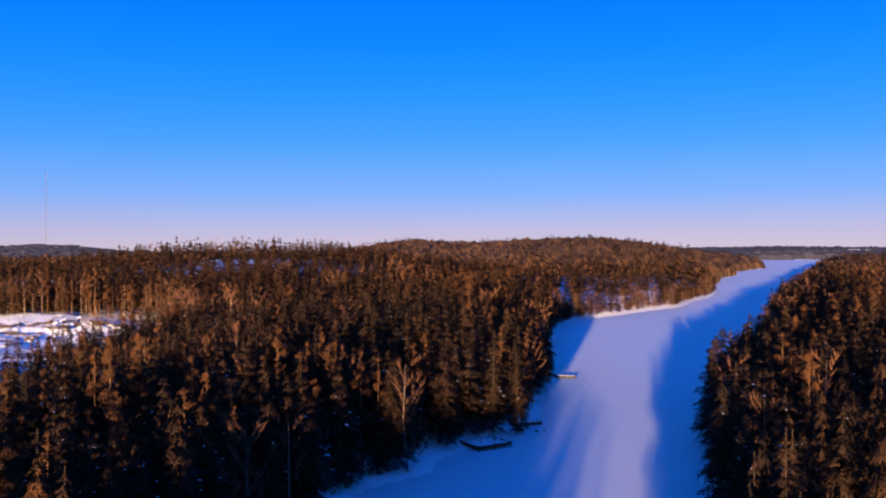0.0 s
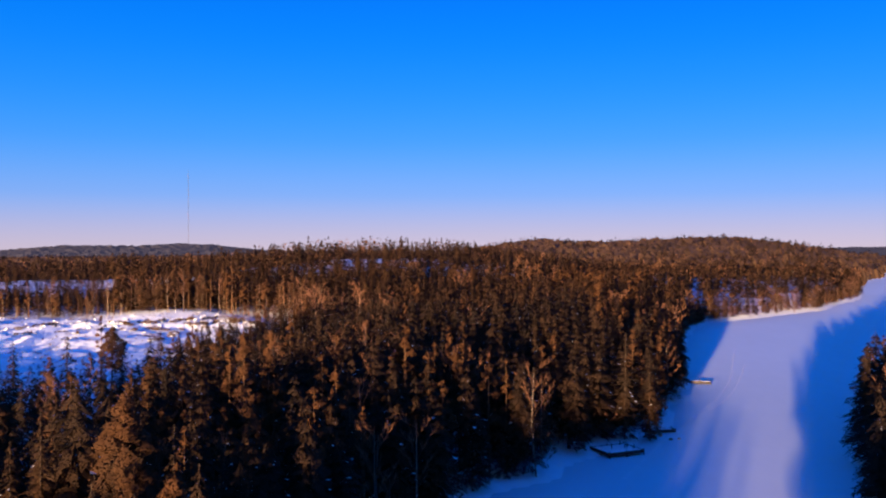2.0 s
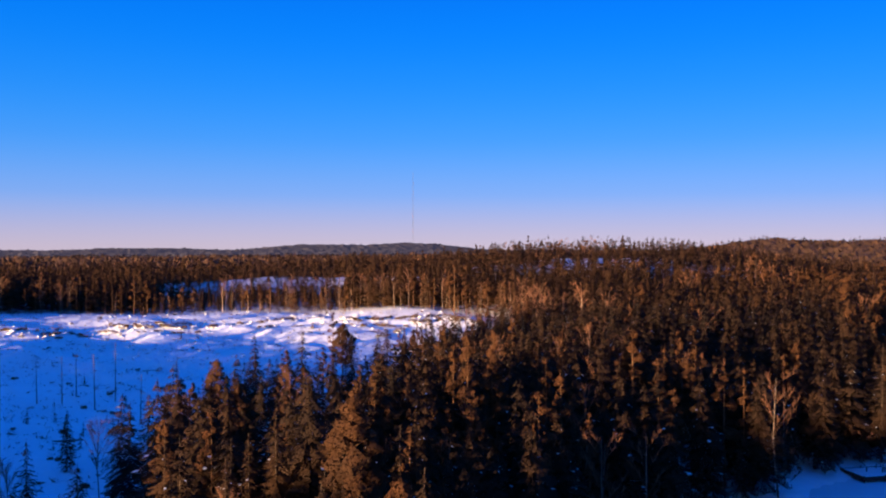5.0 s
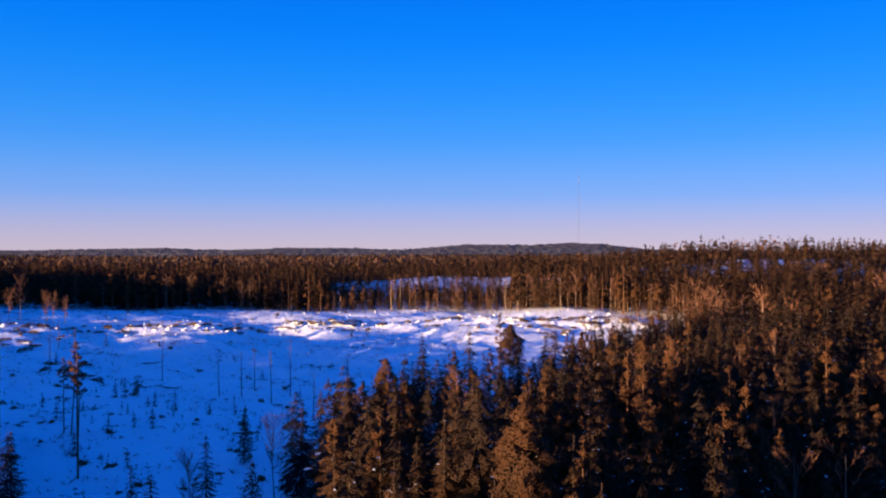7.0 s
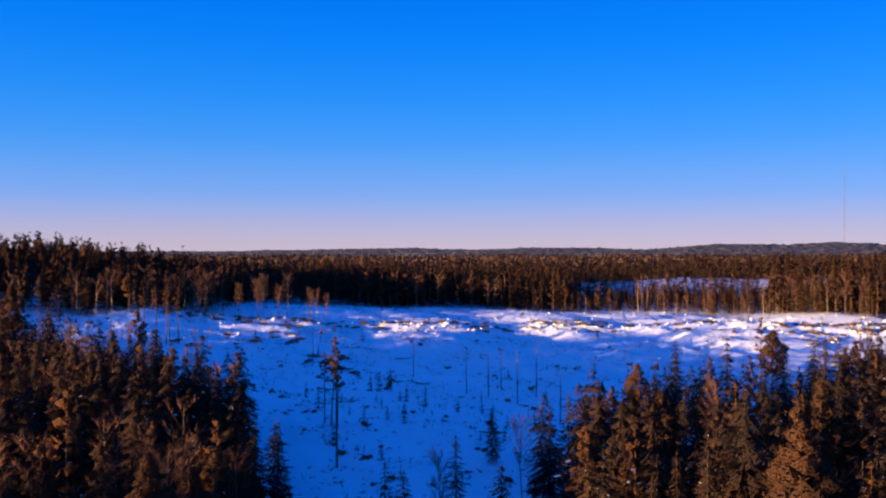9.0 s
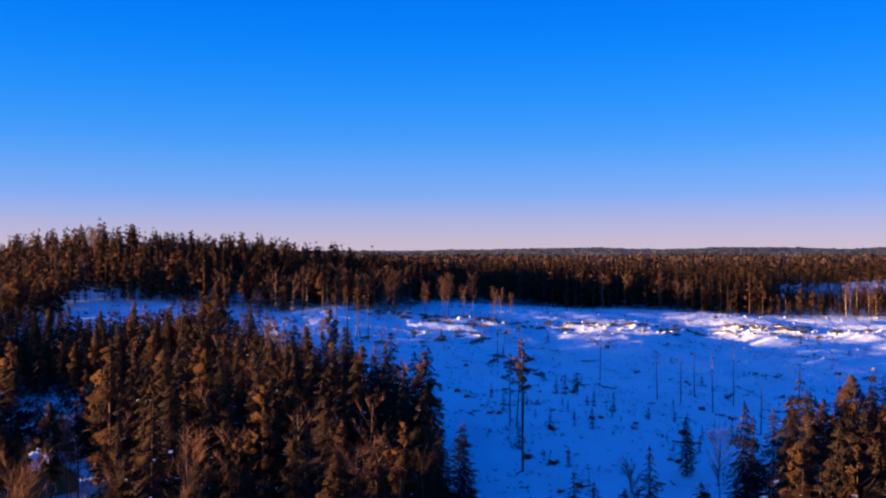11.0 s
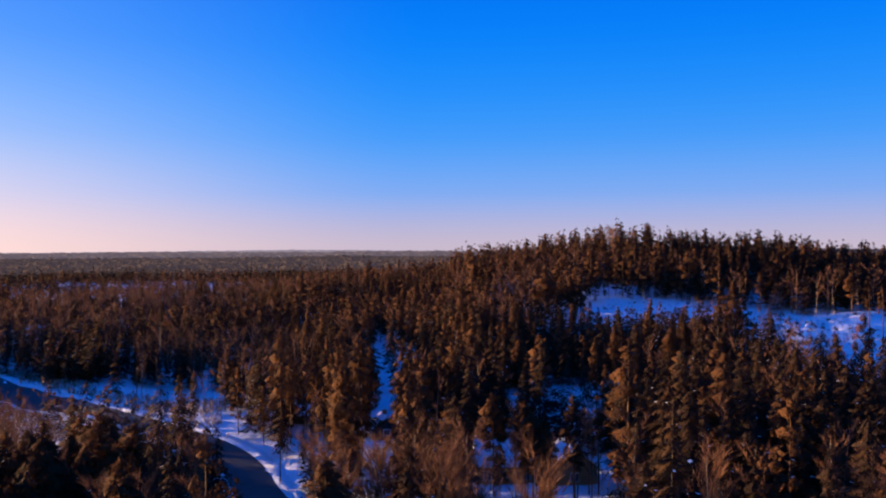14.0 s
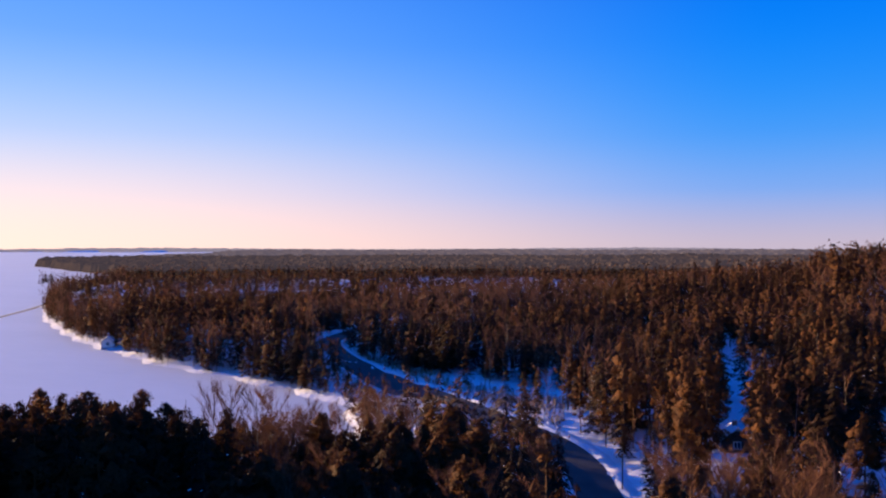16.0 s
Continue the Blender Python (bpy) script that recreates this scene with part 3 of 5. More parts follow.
KEY_LISTS = {
    "spruce": [
        [(-98, 146, 22.2), (-94, 156, 22.3), (-88, 109, 18.6), (-85, 98, 17.9), (-87, 104, 18.2), (-105, 107, 14.2), (-79, 76, 17.9), (-80, 67, 16.2), (-77, 67, 15.9), (-69, 73, 17.1),
         (-85, 171, 20.8), (-86, 178, 21.4), (-84, 182, 20.5), (-82, 188, 21.4), (-91, 171, 20.5), (-71, 187, 20.2), (-99, 65, 17.8), (-92, 131, 17.8), (-90, 120, 17.2)],
        [(-98, 65, 18.2), (-100, 63, 17.7), (-106, 65, 17.3), (-141, 79, 17.9), (-145, 77, 17.3), (-160, 73, 19.9), (-164, 71, 19.2), (-151, 61, 20.6), (-118, 70, 16.5), (-151, 54, 24.0),
         (-146, 55, 20.9), (-160, 38, 18.7), (-158, 57, 18.3), (-161, 33, 16.9), (-119, -27, 17.5), (-154, -17, 9.3), (-164, -11, 16.6), (-139, -12.5, 14.0), (-144, -11, 15.0), (-152, 2, 14.5), (-142, 3, 13.0), (-136, 6, 12.5)],
        [(10, 178, 21.4), (15, 180, 16.3), (44, 133, 20.7), (51, 158, 17.4), (57, 139, 23.4), (58, 128, 20.4)]],
    "pine": [
        [(-98, 175, 24.9), (-88, 121, 21.0), (-89, 116, 17.9), (-94, 172, 22.6), (-121, 89, 25.0), (-141, 100, 19.8), (-139, 100, 20.9), (-137, 100, 18.6),
         (-268, 119, 27.7), (-266, 122, 26.7), (-264, 121, 28.2), (-263, 125, 27.3), (-261, 123, 27.7), (-259, 126, 26.9)],
        [(-131, 9, 16.5), (-127, 14, 13.5), (-133, 18, 15.0), (-129, 4, 15.5), (-124, 20, 12.5), (-212, 60, 22.6), (-208, 55, 22.3), (-201, 39, 22.0), (-191, 34, 20.6), (-204, 51, 21.2), (-179, 55, 21.2), (-172, 1, 18.5), (-180, -1, 17.7), (-187, 2, 17.9), (-121, -34, 17.6),
         (-117, -36, 18.1), (-110, -38, 18.3), (-108, -40, 18.7), (-108, -46, 18.6), (-165, 33, 15.5), (-169, 38, 17.9), (-172, 47, 18.6), (-182, 56, 21.5), (-201, 12, 17.7), (-206, 19, 18.5)],
        [(-75, -56, 25.7), (-80, -55, 24.8), (-85, -53, 24.2), (-75, -51, 25.2), (-69, -51, 25.9), (-83, -46, 23.2), (-76, -48, 25.0), (-85, -50, 23.2), (-101, -42, 19.9), (-111, -37, 19.0),
         (-118, -34, 18.6), (-81, -60, 24.0)]],
    "birch": [
        [(-110, 51, 19.7), (-100, 49, 18.6), (-103, 50, 18.5), (-101, 46, 17.6), (-93, 52, 16.3), (-94, 57, 16.3), (-141, 53, 20.7), (-71, 115, 20.8), (-35, 117, 15.1), (-88, 96, 15.7),
         (-84, 106, 17.3), (-82, 76, 15.7), (-162, -13, 16.9), (-153, -14, 15.4), (-98, -55, 22.4), (-101, -54, 22.2), (-100, -50, 21.7), (-105, -51, 21.0), (-46, 95, 16.9), (-39, 98, 17.2)]]}


# a narrow snowy way cut through the wood
RIDE = [(-100, 0), (-112, -1), (-156, -4), (-210, -11), (-260, -19), (-311, -24)]
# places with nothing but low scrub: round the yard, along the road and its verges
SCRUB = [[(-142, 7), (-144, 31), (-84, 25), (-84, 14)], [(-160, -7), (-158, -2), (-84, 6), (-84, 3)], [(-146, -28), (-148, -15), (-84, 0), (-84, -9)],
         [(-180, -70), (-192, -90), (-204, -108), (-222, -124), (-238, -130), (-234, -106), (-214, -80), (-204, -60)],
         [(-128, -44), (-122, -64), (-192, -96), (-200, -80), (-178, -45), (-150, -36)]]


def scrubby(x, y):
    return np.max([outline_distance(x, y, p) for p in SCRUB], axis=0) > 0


def bearing_of(x, y):
    return np.degrees(np.arctan2(-(x - EYE[0]), y - EYE[1]))


def wooded(x, y):
    """How densely trees stand at a place, 0 to 1."""
    d = np.clip((-lake_distance(x, y) - 0.3) / 1.2, 0, 1)
    d *= outline_distance(x, y, CLEARING) < -0.5
    # the wood thins out towards the road and the houses
    thin = np.exp(-0.5 * (np.hypot((x + 185) / 55, (y + 5) / 45)) ** 2)
    d *= 1 - 0.15 * thin
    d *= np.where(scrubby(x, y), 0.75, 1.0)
    ride, _ = line_distance(x, y, RIDE)
    d *= ride > 2.3
    road, _ = line_distance(x, y, ROAD)
    d *= road > np.where(x < -215, 4.2, 6.5)
    drive, _ = line_distance(x, y, DRIVE)
    d *= drive > 3.0
    # the edge of the wood before the clearing is open
    view, away = bearing_of(x, y), np.hypot(x - EYE[0], y - EYE[1])
    d *= np.where((view > 37) & (view < 60) & (away < 150), np.where((view > 42.5) & (away > 98), 0.0, 0.5), 1.0)
    rim = outline_distance(x, y, CLEARING)
    d *= np.where((rim > -32) & (view < 42.5) & (view > 20) & (away > 105) & (away < 215), 0.45, 1.0)
    for ox, oy, r in OPEN + FIELDS:
        d *= np.hypot(x - ox, y - oy) > r * (1 + 0.2 * np.sin(5 * np.arctan2(y - oy, x - ox)))
    return d


def scatter(cell, near, far, seed, keep=1.0):
    """Random places, one to a square cell at most, in a ring round the flight."""
    rng = np.random.RandomState(seed)
    k = int(far / cell) + 1
    gx, gy = np.meshgrid(np.arange(-k, k + 1), np.arange(-k, k + 1))
    gx, gy = gx.ravel() * cell + EYE[0], gy.ravel() * cell + EYE[1]
    x = gx + rng.uniform(-0.48, 0.48, gx.size) * cell
    y = gy + rng.uniform(-0.48, 0.48, gx.size) * cell
    r = np.hypot(x - EYE[0], y - EYE[1])
    ok = (r >= near) & (r < far)
    x, y = x[ok], y[ok]
    ok = rng.rand(x.size) < wooded(x, y) * keep
    return x[ok], y[ok], rng


def kinds_of(x, y, rng):
    """0 spruce, 1 pine, 2 birch: mixed in drifts."""
    b = waves(x, y, 120, 31) + 0.7 * waves(x, y, 45, 32) + rng.normal(0, 0.75, x.size)
    p = waves(x, y, 160, 33) + 0.6 * waves(x, y, 50, 34) + rng.normal(0, 0.75, x.size)
    hill_pines = np.exp(-0.5 * (np.hypot(x + 450, y - 110) / 130) ** 2) * 1.6
    shore = np.exp(lake_distance(x, y) / 14.0)
    west = np.clip((bearing_of(x, y) - 84) / 26, 0, 1) * 0.75
    rim = np.exp(-np.abs(outline_distance(x, y, CLEARING)) / 14.0) * (np.hypot(x - EYE[0], y - EYE[1]) > 235)
    b, p = b + 0.75 * rim, p + 1.1 * rim
    # lighter mixed wood between the clearing and the water
    mixed = np.exp(-0.5 * (((x + 75) / 45) ** 2 + ((y - 150) / 90) ** 2))
    b, p = b + 0.35 * mixed, p - 0.2 * mixed
    # pines and birches on the slopes towards the big lake
    slope = np.exp(-0.5 * (((x + 330) / 170) ** 2 + ((y + 150) / 170) ** 2))
    b, p = b + 0.6 * slope, p + 0.2 * slope
    # behind the clearing stands a dark wall of spruce alone
    stand = np.exp(-0.5 * (((x + 70) / 110) ** 2 + ((y - 400) / 200) ** 2))
    b, p = b - 0.5 * stand, p - 0.5 * stand
    gloom = np.exp(-0.5 * (((x + 400) / 160) ** 2 + ((y - 320) / 140) ** 2)) * (outline_distance(x, y, CLEARING) < -6)
    b, p = b - 2.0 * gloom, p - 2.6 * gloom
    kind = np.where(b + 0.35 * shore + 0.8 * west > 1.2, 2, np.where(p + hill_pines - 0.35 * west > 0.62, 1, 0))
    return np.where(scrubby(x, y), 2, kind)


def heights_of(x, y, kind, rng):
    h = 15.4 + 1.6 * waves(x, y, 80, 35) + rng.normal(0, 1.9, x.size)
    h += np.where(kind == 1, 1.2, 0) - np.where(kind == 2, 1.0, 0)
    h += 2.6 * np.exp(-0.5 * ((x - 40) / 60) ** 2 - 0.5 * ((y - 90) / 170) ** 2) + 0.6 * np.exp(-0.5 * ((x + 38) / 25) ** 2 - 0.5 * ((y + 10) / 60) ** 2)
    h = np.where((x > -128) & (x < -62) & (y > 118) & (y < 275), h * 0.72, h)
    # unseen trees in the south grown tall, added to shade the near pines
    h += 10 * np.exp(-0.5 * ((x + 90) / 40) ** 2 - 0.5 * ((y + 150) / 45) ** 2)
    # unseen trees kept low so that the sun reaches the banks behind them
    h = np.where((x > 17 + 0.2 * y) & (y < 75), h * 0.62, h)
    h = np.where((np.hypot(x - EYE[0], y - EYE[1]) < 72) & (x < -42), h * 0.6, h)
    view = bearing_of(x, y)
    h = np.where((view > 76) & (view < 87) & (x < -185) & (x > -312), h * 0.78, h)
    h = np.where((view > 92) & (np.hypot(x, y) > 170), h * 0.82, h)
    h = np.where((view > 28) & (view < 40) & (y > 290) & (y < 520), h * 0.66, h)
    small = rng.rand(x.size) < 0.2
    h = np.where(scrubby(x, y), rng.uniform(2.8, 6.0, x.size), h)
    away = np.hypot(x - EYE[0], y - EYE[1])
    h = np.where((view > 104) & (away < 140), np.minimum(h, 33.5 - np.where(view < 121, 0.19, 0.166) * away), h)
    h = np.where((view > 42.5) & (view < 60) & (away < 135), np.minimum(h, 32.0 - 0.29 * away), h)
    for ix, iy, r in ISLETS:
        h = np.where(np.hypot(x - ix, y - iy) < r + 3, 6, h)
    return np.clip(np.where(small & (h > 8), h * 0.62, h), 3, np.where(y < -90, 28, 23))


def join_trees(name, templates, x, y, z, h, girth, rng, mat, which):
    """One mesh of many trees, from one of the three layers of each template."""
    vs, fs, ns, base = [], [], [], 0
    pick = rng.randint(0, len(templates), x.size)
    turn = rng.uniform(0, 2 * np.pi, x.size)
    for t, layers in enumerate(templates):
        v, f = layers[which]
        s = np.where(pick == t)[0]
        if not len(s) or not len(f):
            continue
        c, n = np.cos(turn[s])[:, None], np.sin(turn[s])[:, None]
        w = (h[s] * girth[s])[:, None]
        px = (v[None, :, 0] * c - v[None, :, 1] * n) * w + x[s][:, None]
        py = (v[None, :, 0] * n + v[None, :, 1] * c) * w + y[s][:, None]
        pz = v[None, :, 2] * h[s][:, None] + z[s][:, None]
        vs.append(np.stack([px, py, pz], -1).reshape(-1, 3))
        o = outward_ways(v)
        ns.append(np.stack([o[None, :, 0] * c - o[None, :, 1] * n, o[None, :, 0] * n + o[None, :, 1] * c, np.repeat(o[None, :, 2], len(s), 0)], -1).reshape(-1, 3))
        fs.append((f[None] + (np.arange(len(s)) * len(v))[:, None, None]).reshape(-1, 3) + base)
        base += len(s) * len(v)
    return fill_mesh(name, np.vstack(vs), np.vstack(fs), mat, outward=np.vstack(ns))


TREE = {
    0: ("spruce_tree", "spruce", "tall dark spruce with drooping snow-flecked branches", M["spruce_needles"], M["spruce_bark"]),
    1: ("pine_tree", "pine", "tall pine with a bare reddish stem and tufted crown", M["pine_needles"], M["pine_bark"]),
    2: ("birch_tree", "birch", "leafless birch with a pale stem and fine brown twigs", M["birch_twigs"], M["birch_bark"])}


def make_templates(seed, detail):
    rng = np.random.RandomState(seed)
    if detail == "near":
        return {0: [spruce_arrays(rng, 24, 8, 5, 0.0062, reach=r, inner=0.66, skirt=9, loads=0.09) for r in (0.15, 0.17, 0.135, 0.18, 0.16, 0.145)],
                1: [pine_arrays(rng, 40, 42, 0.0066, bare=b, reach=w, sides=5) for b, w in ((0.38, 0.145), (0.46, 0.16), (0.28, 0.14), (0.42, 0.17))],
                2: [birch_arrays(rng, 26, 42, thick=0.0012, spread=s, limb=0.0014) for s in (0.15, 0.18, 0.13, 0.16)]}
    if detail == "mid":
        return {0: [spruce_arrays(rng, 14, 0, 0, 0.01, reach=r, bare=0.08, skirt=12, loads=0.35) for r in (0.145, 0.165, 0.15, 0.175, 0.135, 0.16)],
                1: [pine_arrays(rng, 20, 8, 0.0105, bare=b, reach=w, sides=4, sparse=1.1) for b, w in ((0.2, 0.145), (0.3, 0.16), (0.12, 0.14), (0.25, 0.165))],
                2: [birch_arrays(rng, 10, 15, thick=0.003, spread=s, limb=0.0018) for s in (0.16, 0.19, 0.14)]}
    if detail == "back":
        return {0: [spruce_arrays(rng, 9, 0, 0, 0.02, reach=r, bare=0.08, skirt=8) for r in (0.15, 0.17, 0.16, 0.14)],
                1: [pine_arrays(rng, 11, 3, 0.014, bare=b, reach=w, sides=4, sparse=1.3) for b, w in ((0.25, 0.155), (0.36, 0.165), (0.14, 0.15))],
                2: [birch_arrays(rng, 9, 12, thick=0.006, spread=s) for s in (0.17, 0.2, 0.15)]}
    if detail == "far":
        return {0: [spruce_arrays(rng, 6, 0, 0, 0.03, reach=r, bare=0.1, skirt=5) for r in (0.16, 0.18, 0.15)],
                1: [pine_arrays(rng, 4, 3, 0.03, bare=b, reach=0.16, sides=4) for b in (0.2, 0.3)],
                2: [birch_arrays(rng, 4, 4, thick=0.02, spread=s) for s in (0.17, 0.2)]}
    return {0: [spruce_arrays(rng, 3, 0, 0, 0.05, reach=r, bare=0.15, skirt=5) for r in (0.17, 0.2, 0.16)],
            1: [pine_arrays(rng, 2, 1, 0.05, bare=b, reach=0.18, sides=3) for b in (0.2, 0.3)],
            2: [birch_arrays(rng, 2, 3, thick=0.03, spread=s) for s in (0.17, 0.2)]}


def slim_pines(seed, lumps=17, tufts=44, wide=0.0075):
    """Thin seed pines: long bare stems with a small ragged top."""
    rng = np.random.RandomState(seed)
    return [pine_arrays(rng, lumps, tufts, wide, bare=b, reach=w, sides=5, sparse=0.72) for b, w in ((0.5, 0.105), (0.6, 0.09), (0.56, 0.10))]


def build_single_trees(spots):
    """Single trees with stem and crown; spots: kind -> list of x, y, height, label."""
    made = make_templates(51, "near")
    for kind, places in spots.items():
        name, category, label, leaf, bark = TREE[kind]
        protos = []
        for needles, stem, snow in made[kind]:
            protos.append((fill_mesh("crown", *needles, leaf, outward=outward_ways(needles[0])), fill_mesh("trunk", *stem, bark), fill_mesh("snow_load", *snow, M["soft_snow"]) if len(snow[1]) else None))
        slim = [(fill_mesh("crown", *needles, leaf, outward=outward_ways(needles[0])), fill_mesh("trunk", *stem, bark), None) for needles, stem, _ in slim_pines(58)] if kind == 1 else []
        rng = np.random.RandomState(60 + kind)
        for x, y, h in places:
            crown, trunk, load = protos[rng.randint(len(protos))]
            if kind == 1 and outline_distance(x, y, CLEARING) > -4:
                crown, trunk, load = slim[rng.randint(len(slim))]
            z = float(ground_height(x, y))
            wide = h * rng.uniform(0.9, 1.25) * (1.0 if h < 18 else 0.92)
            root = new(name)
            root.matrix_world = Matrix.LocRotScale((x, y, z), Euler((rng.normal(0, 0.012), rng.normal(0, 0.012), rng.uniform(0, 6.28))), (wide, wide, h))
            size = "tall" if h > 17.5 else "young" if h < 11 else "middle-sized"
            tagged(root, label.replace("tall", size) if kind < 2 else label, category, group="trees of the near wood")
            part("trunk", trunk, None, root)
            part("crown", crown, None, root)
            if load:
                tagged(part("snow_load", load, None, root), "small patches of snow on the branches", kind="stuff")


WOODS = {0: ("spruce_wood", "dense wood of dark spruces on snow"), 1: ("pine_wood", "pine wood with bare reddish stems"), 2: ("birch_wood", "leafless birch wood with pale stems")}


def grow_wood(prefix, note, detail, seed, x, y, z, h, kind, girth, stems):
    """The trees of a ring that nobody could count, each kind one object."""
    made = make_templates(seed, detail)
    girth = np.where(kind == 1, girth * 0.8, girth)
    for k in (0, 1, 2):
        s = kind == k
        if not s.any():
            continue
        _, _, _, leaf, bark = TREE[k]
        root = thing(prefix + WOODS[k][0], WOODS[k][1] + note, "forest", kind="stuff")
        part("crowns", join_trees("crowns", made[k], x[s], y[s], z[s], h[s], girth[s], np.random.RandomState(seed + k), leaf, 0), None, root)
        if k in stems:
            part("stems", join_trees("stems", made[k], x[s], y[s], z[s], h[s], girth[s], np.random.RandomState(seed + k), bark, 1), None, root)
        if k == 0 and detail == "mid":
            part("snow_loads", join_trees("snow_loads", made[k], x[s], y[s], z[s], h[s], girth[s], np.random.RandomState(seed + k), M["soft_snow"], 2), None, root, "small patches of snow on the branches")


def build_woods():
    # the near wood all round; its unseen trees stand only to throw shadows
    x, y, rng = scatter(3.45, 14, 262, 71)
    b = bearing_of(x, y)
    r = np.hypot(x - EYE[0], y - EYE[1])
    ok = ((b > -34) & (b < 180)) | (r < 150)
    x, y, b, r = x[ok], y[ok], b[ok], r[ok]
    keys = {"spruce": 0, "pine": 1, "birch": 2}
    singles = {0: [], 1: [], 2: []}
    for name, lists in KEY_LISTS.items():
        for kx, ky, top in (p for one in lists for p in one):
            far = np.hypot(x - kx, y - ky) > 2.6
            x, y, b, r = x[far], y[far], b[far], r[far]
            singles[keys[name]].append((kx, ky, top - float(ground_height(kx, ky))))
    # the pines on the point close to the bay stand thick
    while len(singles[1]) < 135:
        px, py = rng.uniform(-112, -60), rng.uniform(-66, -26)
        if lake_distance(px, py) < -3 and outline_distance(px, py, SCRUB[-1]) < 0 and line_distance(px, py, ROAD)[0] > 7:
            singles[1].append((px, py, min(rng.uniform(14.0, 19.5), 33.5 - (0.19 if bearing_of(px, py) < 121 else 0.166) * math.hypot(px - EYE[0], py - EYE[1]))))
    # a grove of birches between those pines and the road
    for k in range(34):
        bx, by = -112 + rng.normal(0, 9), -52 + rng.normal(0, 6)
        if lake_distance(bx, by) < -2 and line_distance(bx, by, ROAD)[0] > 7:
            singles[2].append((bx, by, rng.uniform(11.5, 15.0)))
    # a dark front of conifers close to the bay
    for k in range(60):
        a, d = radians(rng.uniform(123, 143)), rng.uniform(78, 104)
        tx, ty = EYE[0] - d * math.sin(a), EYE[1] + d * math.cos(a)
        if lake_distance(tx, ty) < -1.5:
            singles[1 if rng.rand() < 0.55 else 0].append((tx, ty, 34.6 - 0.161 * d + rng.normal(0, 0.5)))
    # pines and birches in the yard
    for k in range(16):
        singles[1 if k % 3 else 2].append((rng.uniform(-137, -124), rng.uniform(8, 33), rng.uniform(10.5, 14.5)))
    # dark conifers before the road, birches before the yard
    for k in range(36):
        a, d = radians(rng.uniform(106.5, 117)), rng.uniform(94, 117)
        tx, ty = EYE[0] - d * math.sin(a), EYE[1] + d * math.cos(a)
        if lake_distance(tx, ty) < -2 and line_distance(tx, ty, ROAD)[0] > 6:
            singles[1 if rng.rand() < 0.6 else 0].append((tx, ty, 34.6 - 0.19 * d + rng.normal(0, 0.8)))
    for k in range(22):
        a, d = radians(rng.uniform(89.5, 97)), rng.uniform(95, 114)
        singles[2].append((EYE[0] - d * math.sin(a), EYE[1] + d * math.cos(a), 32.5 - 0.19 * d + rng.normal(0, 0.8)))
    # birches along the brush at the far side of the clearing
    for k in range(16):
        q = k / 15
        bx, by = -326 + 44 * q + rng.normal(0, 3), 150 + 44 * q + rng.normal(0, 4)
        singles[2].append((bx, by, rng.uniform(11, 17)))
    kind = kinds_of(x, y, rng)
    h = heights_of(x, y, kind, rng)
    z = ground_height(x, y)
    seen = (b > -31) & (b < 146) & (r > 50)
    single = np.zeros(x.size, dtype=bool)
    for k, most in ((0, 300), (1, 255), (2, 220)):
        c = np.where((kind == k) & seen)[0]
        c = c[np.argsort(r[c])][:max(0, most - len(singles[k]))]
        single[c] = True
        singles[k] += [(float(x[i]), float(y[i]), float(h[i])) for i in c]
    build_single_trees(singles)
    rest = ~single
    girth = rng.uniform(0.9, 1.3, x.size)
    for prefix, detail, s in (("", "mid", rest & seen), ("unseen_shading_", "far", rest & ~seen)):
        grow_wood(prefix, "", detail, 52, x[s], y[s], z[s], h[s], kind[s], girth[s], (1, 2))
    # the woods further off, in rings
    for prefix, note, detail, seed, cell, near, out, wide, stems in (
            ("rear_", " beyond the clearing", "back", 54, 4.9, 262, 480, 1.3, (1, 2)), ("middle_", ", far off", "far", 55, 9.0, 480, 1050, 1.35, ()),
            ("distant_", ", on distant hills", "speck", 56, 18.0, 1050, 2050, 2.0, ())):
        x, y, rng = scatter(cell, near, out, seed + 20)
        b = bearing_of(x, y)
        ok = (b > -33) & (b < 148) & ((b < 78) | (np.hypot(x, y) < 1180))
        x, y = x[ok], y[ok]
        kind = kinds_of(x, y, rng)
        h = heights_of(x, y, kind, rng)
        grow_wood(prefix, note, detail, seed, x, y, ground_height(x, y), h, kind, rng.uniform(0.9, 1.2, x.size) * wide, stems)


def build_undergrowth():
    """Young spruces and birches that close the woods west of the clearing."""
    x, y, rng = scatter(3.4, 150, 500, 92, 0.62)
    b = bearing_of(x, y)
    ok = (b > 74) & (b < 148)
    x, y = x[ok], y[ok]
    kind = np.where(rng.rand(x.size) < 0.6, 0, 2)
    grow_wood("young_", ", young and low", "far", 57, x, y, ground_height(x, y), rng.uniform(5, 10.5, x.size), kind, rng.uniform(1.2, 1.6, x.size), ())


